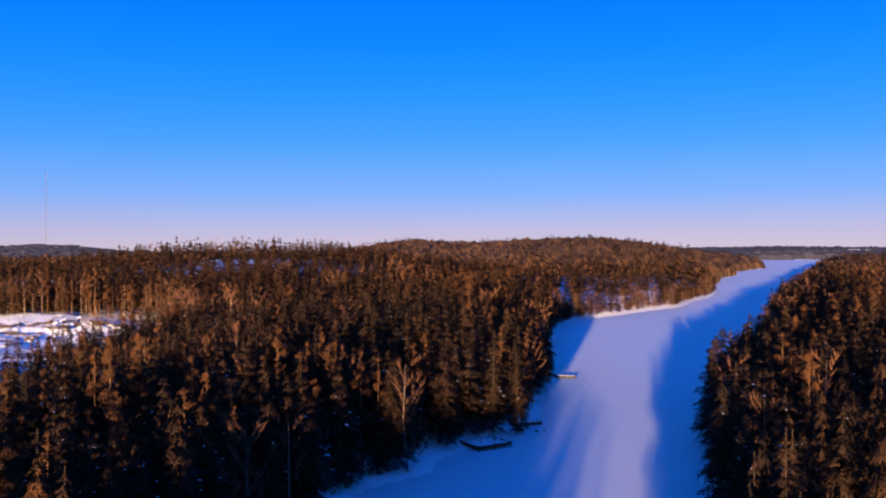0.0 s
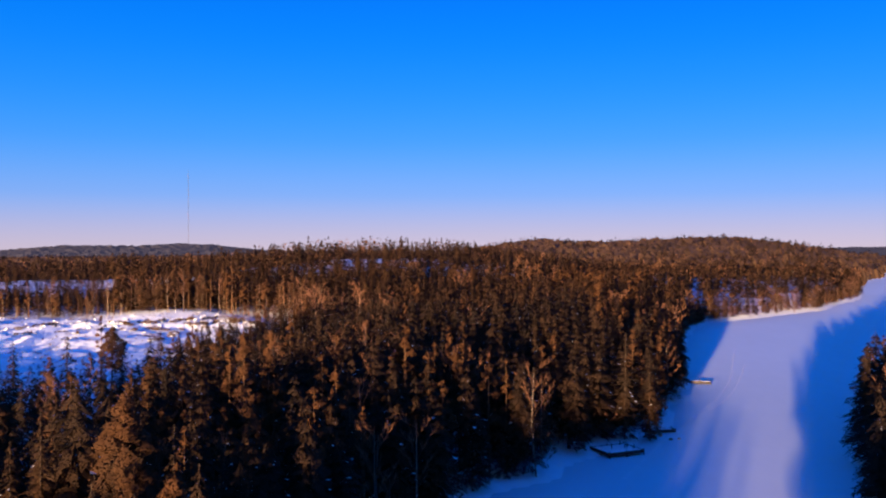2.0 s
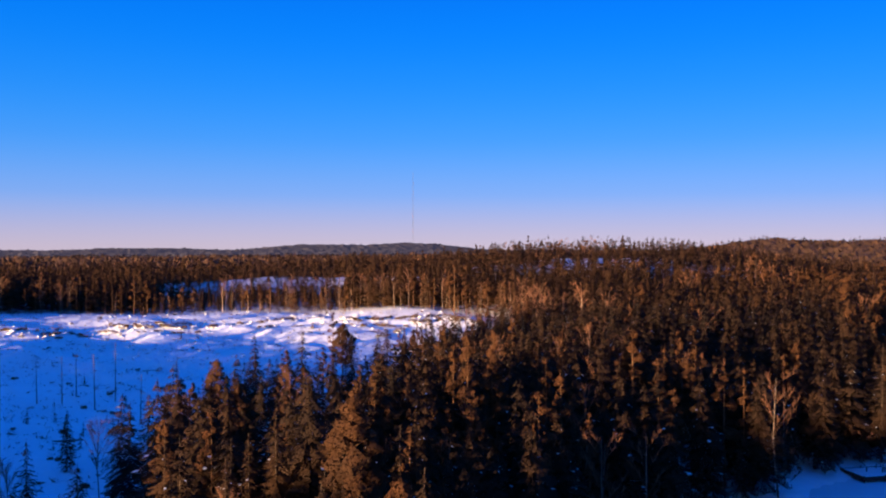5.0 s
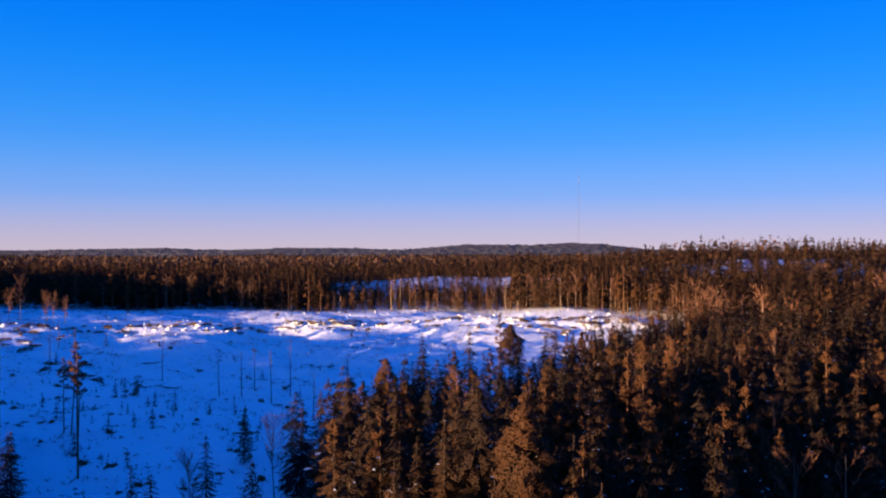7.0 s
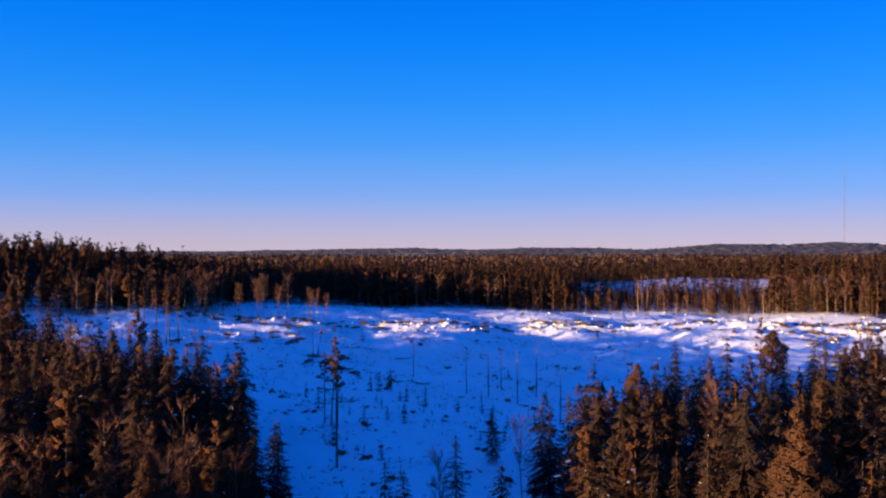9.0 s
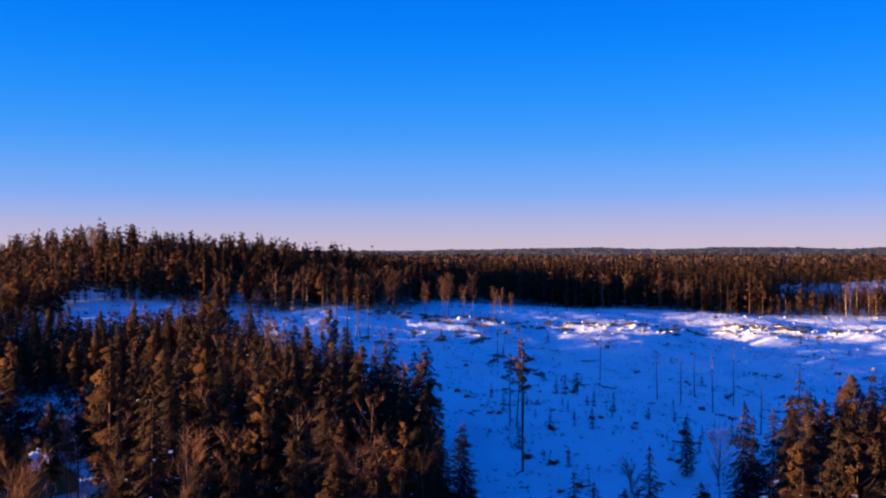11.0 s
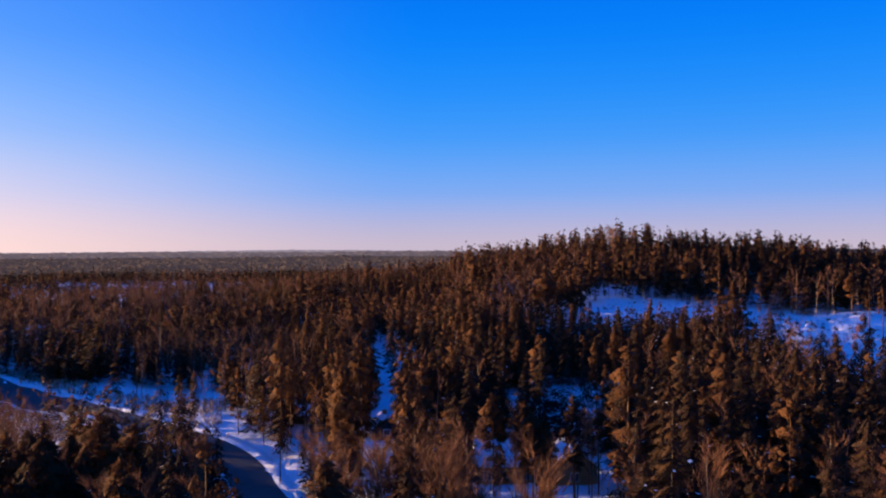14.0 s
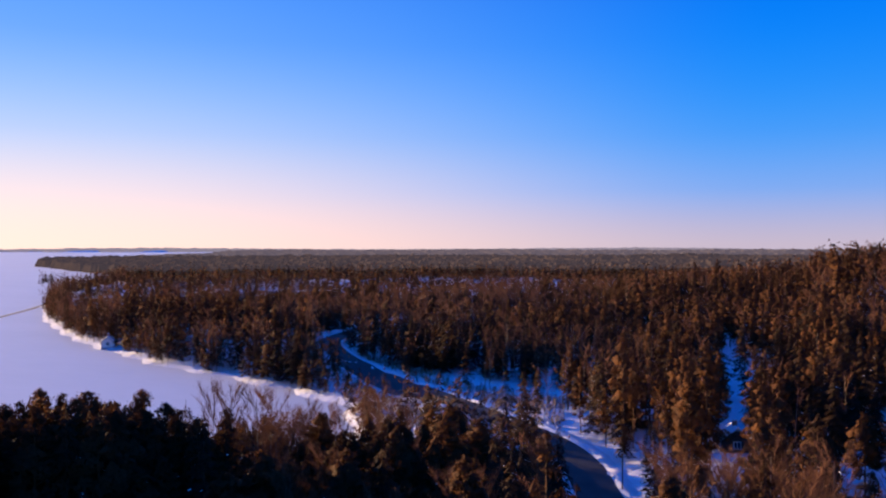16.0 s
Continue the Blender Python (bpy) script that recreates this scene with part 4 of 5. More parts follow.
def canopy(name, near, far, growth, columns, low, high, spikes, mat, seed, start=-60, end=165):
    """A sheet of closed tree tops, ragged from corner to corner."""
    rng = np.random.RandomState(seed)
    rings, r = [], near
    while r < far:
        rings.append(r)
        r *= growth
    rings = np.array(rings)
    a = np.radians(np.linspace(start, end, columns))
    rr, aa = np.meshgrid(rings, a, indexing="ij")
    rr = rr + rng.uniform(-4, 4, rr.shape)
    aa = aa + rng.uniform(-0.0008, 0.0008, aa.shape)
    x, y = EYE[0] - rr * np.sin(aa), EYE[1] + rr * np.cos(aa)
    wood = wooded(x, y) > 0.3
    z = ground_height(x, y) + np.where(wood, rng.uniform(low, high, rr.shape) + rng.rand(*rr.shape) ** 4 * spikes, -3)
    verts = np.stack([x, y, z], -1).reshape(-1, 3)
    n = len(a)
    i = (np.arange(len(rings) - 1)[:, None] * n + np.arange(n - 1)[None])
    faces = np.stack([i, i + 1, i + n + 1, i + n], -1).reshape(-1, 4)
    return new(name, fill_mesh(name, verts, faces, mat))


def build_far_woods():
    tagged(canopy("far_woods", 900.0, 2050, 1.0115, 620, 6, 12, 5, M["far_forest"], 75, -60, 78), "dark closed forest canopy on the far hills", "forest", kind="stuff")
    # past bearing 78, towards the sun, the backdrops get more painted haze
    tagged(canopy("backdrop", 980.0, 2050, 1.0115, 400, 8, 12, 3, M["near_distance"], 77, 78, 165), "woods in the distance with dull brown haze painted in", "backdrop", kind="structure")
    tagged(canopy("backdrop", 2050.0, 3500, 1.013, 620, 9, 14, 5, M["distance"], 76, -60, 78), "wooded ridges towards the horizon with blue haze painted in", "backdrop", kind="structure")
    tagged(canopy("backdrop", 2050.0, 3500, 1.013, 400, 7, 10, 3, M["haze_distance"], 80, 78, 165), "ridges towards the bright horizon with brown haze painted in", "backdrop", kind="structure")
    tagged(canopy("backdrop", 3500.0, 4880, 1.02, 900, 9, 14, 4, M["distance"], 78, -60, 78), "wooded ridges along the horizon with blue haze painted in", "backdrop", kind="structure")
    tagged(canopy("backdrop", 3500.0, 4880, 1.02, 400, 5, 8, 3, M["last_distance"], 79, 78, 165), "ridges along the horizon with pale haze painted in", "backdrop", kind="structure")


def build_shore_fringe():
    """Slim birches and bushes that line the shores further off."""
    x, y, rng = scatter(3.2, 230, 1150, 81)
    shore = -lake_distance(x, y)
    b = bearing_of(x, y)
    ok = (shore < 11) & (b > -30) & (b < 148)
    x, y = x[ok], y[ok]
    kind = np.where(rng.rand(x.size) < 0.42, 2, 0)
    h = rng.uniform(6, 14, x.size)
    made = make_templates(57, "far")
    made[2] = make_templates(57, "back")[2]
    root = thing("shore_birches", "fringe of leafless birches along the lake shore", "forest", kind="stuff")
    s = kind == 2
    part("crowns", join_trees("crowns", made[2], x[s], y[s], ground_height(x[s], y[s]), h[s], np.full(s.sum(), 1.1), np.random.RandomState(5), M["birch_twigs"], 0), None, root)
    part("stems", join_trees("stems", made[2], x[s], y[s], ground_height(x[s], y[s]), h[s], np.full(s.sum(), 1.1), np.random.RandomState(5), M["birch_bark"], 1), None, root)
    s = kind == 0
    root = thing("shore_spruces", "low dark spruces along the lake shore", "forest", kind="stuff")
    part("crowns", join_trees("crowns", made[0], x[s], y[s], ground_height(x[s], y[s]), h[s], np.full(s.sum(), 1.0), np.random.RandomState(6), M["spruce_needles"], 0), None, root)


def build_shore_bushes():
    """Low bare willow and alder bushes down to the ice."""
    x, y, rng = scatter(1.8, 70, 720, 83)
    b = bearing_of(x, y)
    ok = (-lake_distance(x, y) < 5.5) & (b > -30) & (b < 148)
    x, y = x[ok], y[ok]
    made = make_templates(58, "far")
    bushes = join_trees("shore_bushes", made[2], x, y, ground_height(x, y) - 0.8, rng.uniform(3.2, 7.5, x.size), np.full(x.size, 1.6), np.random.RandomState(7), M["birch_twigs"], 0)
    tagged(new("shore_bushes", bushes), "low leafless bushes along the lake shore", "bushes", kind="stuff")


def build_clearing_fringe():
    """Slender birches and pines round the far rim of the clearing; the birch stems have sunlight in their bark colour.
    """
    x, y, rng = scatter(3.4, 225, 460, 84)
    ok = (outline_distance(x, y, CLEARING) > -13) & (rng.rand(x.size) < np.where(bearing_of(x, y) < 36, 0.75, 0.3))
    x, y = x[ok], y[ok]
    z, h = ground_height(x, y), rng.uniform(5, 17.5, x.size)
    birch = rng.rand(x.size) < 0.62
    for name, label, s, made, leaf, bark in (("rim_birches", "fringe of slender leafless birches round the clearing", birch, make_templates(59, "mid")[2], "birch_twigs", "sunlit_birch_bark"),
                                             ("rim_pines", "slim pines with long bare stems round the clearing", ~birch, slim_pines(61, 8, 10, 0.014), "pine_needles", "pine_bark")):
        root = thing(name, label, "forest", kind="stuff")
        part("crowns", join_trees("crowns", made, x[s], y[s], z[s], h[s], np.full(s.sum(), 0.95), np.random.RandomState(8), M[leaf], 0), None, root)
        part("stems", join_trees("stems", made, x[s], y[s], z[s], h[s], np.full(s.sum(), 0.95), np.random.RandomState(8), M[bark], 1), None, root)


build_clearing_fringe()
build_shore_fringe()
build_shore_bushes()
build_woods()
build_undergrowth()
build_far_woods()


# ---- the road and its banks ----
def smooth_line(points, rounds=3):
    """Cuts the corners of a line of points."""
    p = np.array(points, dtype=float)
    for _ in range(rounds):
        q = [p[0]]
        for a, b in zip(p[:-1], p[1:]):
            q += [a * 0.75 + b * 0.25, a * 0.25 + b * 0.75]
        p = np.array(q + [p[-1]])
    return p


def ribbon(points, offsets, heights, roughness=0.0, seed=1):
    """A strip along a line: one row of corners for each sideways offset, at these heights over the ground line."""
    p = smooth_line(points)
    d = np.gradient(p, axis=0)
    d /= np.linalg.norm(d, axis=1)[:, None]
    side = np.stack([d[:, 1], -d[:, 0]], 1)
    rng = np.random.RandomState(seed)
    rows = []
    for o, h in zip(offsets, heights):
        q = p + side * o
        z = np.maximum(ground_height(q[:, 0], q[:, 1]), 0.0) + h * (1 + roughness * rng.normal(0, 1, len(p)))
        rows.append(np.column_stack([q, z]))
    v = np.stack(rows, 1).reshape(-1, 3)
    m = len(offsets)
    i = np.arange(len(p) - 1)[:, None] * m + np.arange(m - 1)[None]
    return v, np.stack([i, i + 1, i + m + 1, i + m], -1).reshape(-1, 4)


def build_road():
    v, f = ribbon(ROAD, (-3.3, -1.6, 0, 1.6, 3.3), (0.05, 0.09, 0.11, 0.09, 0.05))
    tagged(new("road", fill_mesh("road", v, f, M["asphalt"], True)), "winding bare asphalt country road between snow banks", "road", kind="structure")
    for s, name in ((1, "snow_bank"), (-1, "snow_bank")):
        v, f = ribbon(ROAD, [s * o for o in (3.2, 3.7, 4.3, 5.0, 6.2)], (0.0, 0.2, 0.3, 0.2, -0.1), 0.5, 3 + s)
        tagged(new(name, fill_mesh(name, v, f, M["soft_snow"], True)), "ploughed snow bank along the road edge", "snow bank")
    v, f = ribbon(DRIVE, (-1.5, 0, 1.5), (0.05, 0.06, 0.05))
    tagged(new("driveway", fill_mesh("driveway", v, f, M["soft_snow"], True)), "packed snow driveway to the houses", "driveway", kind="structure")
    v, f = ribbon([(-330, -392), (-371, -421), (-405, -447), (-436, -474), (-520, -545)], (-1.6, -0.8, 0.8, 1.6), (0.02, 0.06, 0.06, 0.02))
    tagged(new("ice_track", fill_mesh("ice_track", v, f, M["asphalt"], True)), "dark ploughed track over the lake ice", "track", kind="structure")
    for a in ([(17, 172), (22, 192), (29, 212), (38, 236), (47, 272), (52, 300), (62, 350)], [(8, 150), (24, 200), (40, 232), (56, 300)]):
        v, f = ribbon(a, (-0.35, -0.15, 0.15, 0.35), (0.015, 0.05, 0.05, 0.015))
        tagged(new("ski_track", fill_mesh("ski_track", v, f, M["soft_snow"], True)), "ski track in the snow of the lake", "track", kind="structure")


build_road()


# ---- houses ----
def gable_walls(length, depth, eave, ridge):
    """The walls of a house with a gable at each end, as one closed body; the ridge runs along x."""
    bm = bmesh.new()
    a, d = length / 2, depth / 2
    pts = [(-d, 0), (d, 0), (d, eave), (0, ridge), (-d, eave)]
    left = [bm.verts.new((-a, y, z)) for y, z in pts]
    right = [bm.verts.new((a, y, z)) for y, z in pts]
    bm.faces.new(left[::-1])
    bm.faces.new(right)
    for i in range(5):
        j = (i + 1) % 5
        bm.faces.new((left[i], left[j], right[j], right[i]))
    return bm


def roof_slab(length, depth, eave, ridge, over, side, low, thick):
    """One slope of a roof: a slab of some thickness over the walls."""
    bm = bmesh.new()
    a, d = length / 2 + over, depth / 2
    slope = (ridge - eave) / d
    y0, z0 = side * (d + over), eave - slope * over + low
    y1, z1 = 0.0, ridge + low
    pts = [(y0, z0), (y1, z1), (y1, z1 + thick), (y0, z0 + thick)]
    l = [bm.verts.new((-a, y, z)) for y, z in pts]
    r = [bm.verts.new((a, y, z)) for y, z in pts]
    bm.faces.new(l)
    bm.faces.new(r[::-1])
    for i in range(4):
        j = (i + 1) % 4
        bm.faces.new((l[j], l[i], r[i], r[j]))
    bmesh.ops.recalc_face_normals(bm, faces=bm.faces)
    bmesh.ops.bevel(bm, geom=list(bm.edges), offset=thick * 0.3, segments=1, affect="EDGES")
    return bm


def add_window(root, x, y, z, w, h, facing):
    """A window on a wall; facing: the wall's outward way, 'y-', 'y+', 'x-' or 'x+'."""
    s = -1 if facing[1] == "-" else 1
    win = new("window")
    win.parent = root
    win.matrix_local = pose(x, y, z, 0, 0, {"y-": 0, "y+": 180, "x-": -90, "x+": 90}[facing])
    for a in ((-w / 2 - 0.1, -w / 2, 0, h), (w / 2, w / 2 + 0.1, 0, h), (-w / 2 - 0.1, w / 2 + 0.1, h, h + 0.1), (-0.03, 0.03, 0, h)):
        part("frame", box(bmesh.new(), a[0], a[1], -0.06, 0.02, a[2], a[3]), M["white_paint"], win)
    part("sill", box(bmesh.new(), -w / 2 - 0.15, w / 2 + 0.15, -0.12, 0.02, -0.08, 0.0), M["white_paint"], win)
    for k in (-1, 1):
        part("pane", box(bmesh.new(), min(0.03 * k, k * w / 2), max(0.03 * k, k * w / 2), -0.03, -0.015, 0, h), M["glass"], win)


def build_house(name, label, place, turn, length, depth, eave, ridge, wall, windows, chimney=True, door_x=None, dormers=()):
    root = thing(name, label, "house", place, turn)
    part("wall", gable_walls(length, depth, eave, ridge), wall, root)
    part("foundation", box(bmesh.new(), -length / 2 - 0.06, length / 2 + 0.06, -depth / 2 - 0.06, depth / 2 + 0.06, -0.9, 0.3), M["grey_metal"], root, "grey concrete footing")
    for s in (-1, 1):
        roof = part("roof", roof_slab(length, depth, eave, ridge, 0.55, s, 0.02, 0.16), M["dark_wood"], root, "dark roof slope")
        part("snow_cover", roof_slab(length - 0.1, depth, eave, ridge, 0.5, s, 0.19, 0.32), M["soft_snow"], roof, "thick snow on the roof")
    for k in (-1, 1):
        part("barge_board", box(bmesh.new(), k * (length / 2 + 0.5) - 0.03, k * (length / 2 + 0.5) + 0.03, -0.12, 0.12, ridge - 0.1, ridge + 0.16), M["white_paint"], root)
    for x, z, w, h in windows:
        add_window(root, x, -depth / 2, z, w, h, "y-")
    for s in ("x-", "x+"):
        add_window(root, -length / 2 if s == "x-" else length / 2, 0.0, 1.0, 1.1, 1.1, s)
    if door_x is not None:
        door = part("door", box(bmesh.new(), door_x - 0.45, door_x + 0.45, -depth / 2 - 0.05, -depth / 2 + 0.02, 0.15, 2.2), M["dark_wood"], root, "dark wooden door")
        part("handle", box(bmesh.new(), door_x + 0.3, door_x + 0.38, -depth / 2 - 0.1, -depth / 2 - 0.05, 1.1, 1.16), M["grey_metal"], door)
    if chimney:
        c = part("chimney", box(bmesh.new(), length * 0.12, length * 0.12 + 0.7, -0.3, 0.4, ridge - 0.6, ridge + 1.2, 0.03), M["brick"], root, "brick chimney")
        part("snow_cap", box(bmesh.new(), length * 0.12 - 0.05, length * 0.12 + 0.75, -0.35, 0.45, ridge + 1.2, ridge + 1.4, 0.06), M["soft_snow"], c)
    for x in dormers:
        d = part("dormer", box(bmesh.new(), x - 0.9, x + 0.9, -depth / 2 + 0.3, -0.6, eave - 0.1, eave + 1.1), wall, root)
        for s in (-1, 1):
            bm = bmesh.new()
            box(bm, -0.08, 1.25, -depth / 2 - 0.1, -0.3, -0.06, 0.16)
            bmesh.ops.rotate(bm, verts=bm.verts, matrix=Matrix.Rotation(radians(33), 3, "Y"))
            if s < 0:
                bmesh.ops.scale(bm, verts=bm.verts, vec=(-1, 1, 1))
                bmesh.ops.reverse_faces(bm, faces=bm.faces)
            bmesh.ops.translate(bm, verts=bm.verts, vec=(x, 0, eave + 1.85))
            part("dormer_roof", bm, M["soft_snow"], d, "snow-covered little roof")
        part("dormer_window", box(bmesh.new(), x - 0.45, x + 0.45, -depth / 2 + 0.26, -depth / 2 + 0.31, eave + 0.15, eave + 0.95), M["glass"], d)
    return root


def on_ground(x, y, sink=0.0):
    return (x, y, max(0.0, float(ground_height(x, y))) - sink)


def build_houses():
    build_house("house", "yellow boarded house with dormers and thick snow on its roof", on_ground(-145.5, 15.5, 0.4), 97, 9.5, 7.5, 2.9, 5.6, M["yellow_boards"],
                [(-3.4, 0.9, 1.0, 1.2), (-1.2, 0.9, 1.0, 1.2), (2.2, 0.9, 1.0, 1.2), (3.8, 0.9, 0.8, 1.2)], True, 0.6, (-2.6, 1.6))
    build_house("house", "yellow boarded house wing with its snowy gable towards the lake", on_ground(-144.0, 24.5, 0.4), 187, 7.5, 6.5, 2.8, 5.4, M["yellow_boards"],
                [(-2.0, 0.9, 1.0, 1.2), (1.6, 0.9, 1.0, 1.2)], False)
    build_house("cabin", "dark timber cabin with snow on its roof", on_ground(-177, -7, 0.1), 20, 6.5, 5.0, 2.4, 4.2, M["dark_wood"], [(-1.6, 0.9, 0.9, 0.9), (1.6, 0.9, 0.9, 0.9)], True, 0.0)
    build_house("shed", "low dark wooden shed under snow among trees", on_ground(-184, -24, 0.1), 110, 5.0, 3.6, 2.0, 3.2, M["dark_wood"], [(1.2, 0.8, 0.7, 0.7)], False, -0.8)
    build_house("lakeside_cabin", "small pale lakeside cabin with a snowy roof", on_ground(-258.5, -238, 0.1), 40, 6.5, 4.5, 2.3, 3.9, M["white_paint"], [(-1.8, 0.8, 0.9, 0.9), (1.8, 0.8, 0.9, 0.9)], True, 0.0)
    build_house("farmhouse", "white farmhouse on a far hilltop field", on_ground(-150, 2010, 0.3), 5, 16, 9, 4.5, 8.5, M["white_paint"], [(-5, 1.2, 1.4, 1.8), (0, 1.2, 1.4, 1.8), (5, 1.2, 1.4, 1.8)], True)
    build_house("barn", "large red barn on a far hilltop field", on_ground(-118, 2018, 0.3), 12, 24, 11, 5, 9.5, M["red_boards"], [(-6, 1.5, 1.2, 1.2), (6, 1.5, 1.2, 1.2)], False)
    for x, y, turn in ((-1590, 1215, 50), (-1630, 1190, 40), (-1560, 1245, 60), (-1480, 1620, 40), (-1510, 1590, 45), (1090, 2905, -20), (1240, 3000, -10), (1130, 2890, 5)):
        build_house("farmhouse", "pale far-off house in a snowy field", on_ground(x, y, 0.3), turn, 18, 10, 5, 9, M["white_paint"], [(-4, 1.5, 1.5, 1.8), (4, 1.5, 1.5, 1.8)], False)


build_houses()


def build_yard():
    x, y, z = on_ground(-134, -1.5)
    frame_thing = thing("swing_frame", "dark wooden swing frame standing in a snowy yard", "swing frame", (x, y, z), 95)
    for a in (-0.8, 0.8):
        part("post", rod(bmesh.new(), (a, 0, -0.3), (a, 0, 2.5), 0.08, 0.07), M["dark_wood"], frame_thing)
    part("beam", box(bmesh.new(), -1.0, 1.0, -0.07, 0.07, 2.45, 2.6, 0.02), M["dark_wood"], frame_thing)
    part("crossbar", box(bmesh.new(), -0.8, 0.8, -0.04, 0.04, 0.5, 0.58, 0.01), M["dark_wood"], frame_thing)
    for px, py, h in ((-143, -18, 5.5), (-134.5, -5, 3.0), (-207, -66, 6.5), (-246, -118, 6.5)):
        x, y, z = on_ground(px, py)
        pole = thing("road_pole", "slim dark wooden pole beside the road", "pole", (x, y, z), group="poles along the road")
        part("shaft", rod(bmesh.new(), (0, 0, -0.4), (0, 0, h), 0.11, 0.08, 8), M["dark_wood"], pole)
        part("cap", rod(bmesh.new(), (0, 0, h), (0, 0, h + 0.12), 0.11, 0.03, 8), M["soft_snow"], pole)


build_yard()


# ---- jetties on the strait ----
def build_jetty(name, label, place, turn, length, width, height, posts, deck_mat, snow=True, gear=0):
    root = thing(name, label, "jetty", place, turn)
    count = max(4, int(length / 0.6))
    step = length / count
    for k in range(count):
        part("plank", box(bmesh.new(), -length / 2 + k * step + 0.02, -length / 2 + (k + 1) * step - 0.02, -width / 2, width / 2, height - 0.06, height), deck_mat, root)
    for s in (-1, 1):
        part("edge_beam", box(bmesh.new(), -length / 2 - 0.05, length / 2 + 0.05, s * width / 2 - 0.1, s * width / 2 + 0.1, height - 0.5, height + 0.08, 0.02), M["dark_wood"], root, "dark heavy edge beam")
        part("end_beam", box(bmesh.new(), s * length / 2 - 0.1, s * length / 2 + 0.1, -width / 2 + 0.1, width / 2 - 0.1, height - 0.5, height + 0.08, 0.02), M["dark_wood"], root)
    for k in range(posts):
        for s in (-1, 1):
            x = -length / 2 + length * k / max(1, posts - 1)
            part("post", rod(bmesh.new(), (x, s * (width / 2 + 0.14), -0.5), (x, s * (width / 2 + 0.14), height + 0.35), 0.1, 0.1, 8), M["dark_wood"], root)
    if snow:
        bm = bmesh.new()
        bmesh.ops.create_grid(bm, x_segments=12, y_segments=8, size=0.5, matrix=Matrix.Diagonal((length * 0.95, width * 0.95, 1, 1)))
        for v in bm.verts:
            edge = min(1, (0.475 * length - abs(v.co.x)) / 0.3, (0.475 * width - abs(v.co.y)) / 0.3)
            v.co.z = height + 0.01 + max(0, edge) * (0.16 + 0.05 * noise.noise(v.co * 0.9))
        part("snow_cover", bm, M["soft_snow"], root, "snow lying on the deck")
    rng = np.random.RandomState(4)
    for k in range(gear):
        x, y = rng.uniform(-0.35, 0.35) * length, rng.uniform(-0.3, 0.3) * width
        post = thing("mooring_post", "dark mooring post standing on the snowy jetty", "post", (0, 0, 0), group="mooring posts")
        post.matrix_world = root.matrix_world @ Matrix.Translation((x, y, height))
        part("shaft", rod(bmesh.new(), (0, 0, -0.1), (0.04, 0, 1.0), 0.11, 0.09, 8), M["dark_wood"], post)
        part("head", rod(bmesh.new(), (0.04, 0, 1.0), (0.04, 0, 1.08), 0.14, 0.12, 8), M["soft_snow"], post)
    return root


def build_shore_rocks():
    rng = np.random.RandomState(8)
    for k in range(14):
        x, y = 12 + rng.uniform(0, 9), 184 + rng.uniform(-3, 6)
        bm = bmesh.new()
        bmesh.ops.create_icosphere(bm, subdivisions=2, radius=rng.uniform(0.25, 0.6))
        off = Vector(rng.uniform(0, 50, 3))
        for v in bm.verts:
            v.co *= 1 + 0.35 * noise.noise(v.co * 1.3 + off)
            v.co.z *= 0.65
        me = bpy.data.meshes.new("shore_rock")
        bm.to_mesh(me)
        bm.free()
        me.materials.append(M["old_wood"])
        ob = new("shore_rock", me)
        ob.matrix_world = pose(x, y, max(0.05, float(ground_height(x, y))) + 0.1, 0, 0, rng.uniform(0, 360))
        tagged(ob, "brown boulder at the snowy lake shore", "rock", group="rocks at the shore")


build_jetty("jetty", "square wooden jetty under snow, frozen into the lake", (8.0, 168.5, 0.0), 32, 7.5, 6.0, 0.9, 3, M["old_wood"], True, 7)
build_jetty("jetty", "narrow sunlit wooden jetty at the lake shore", (17.5, 188.5, 0.0), 18, 6.5, 1.8, 0.6, 3, M["old_wood"], True)
build_jetty("jetty", "small wooden jetty with snow on the far bank", (35.5, 257, 0.0), -10, 6.0, 2.0, 0.6, 3, M["old_wood"], True)
build_shore_rocks()


# ---- the mast ----
def build_mast():
    x, y = -1488, 3297
    z0 = float(ground_height(x, y))
    top = 352.0
    mast = thing("radio_mast", "very tall slim lattice radio mast on a far hill", "mast", (x, y, z0))
    h, w = top - z0, 0.9
    corner = [(w * math.cos(a), w * math.sin(a)) for a in (0, 2.094, 4.189)]
    for cx, cy in corner:
        part("leg", rod(bmesh.new(), (cx, cy, 0), (cx, cy, h * 0.93), 0.2, 0.18), M["dull_metal"], mast)
    for k in range(46):
        bm = bmesh.new()
        za, zb = h * 0.93 * k / 46, h * 0.93 * (k + 1) / 46
        for i in range(3):
            (ax, ay), (bx, by) = corner[i], corner[(i + 1) % 3]
            rod(bm, (ax, ay, za), (bx, by, zb), 0.1, 0.1, 4)
        part("brace", bm, M["mast_red"] if (k // 6) % 2 else M["dull_metal"], mast)
    part("antenna", rod(bmesh.new(), (0, 0, h * 0.92), (0, 0, h), 0.55, 0.4, 8), M["dull_metal"], mast, "grey antenna cylinder")
    part("base", box(bmesh.new(), -3, 3, -3, 3, -1, 1.5, 0.2), M["dull_metal"], mast)


build_mast()


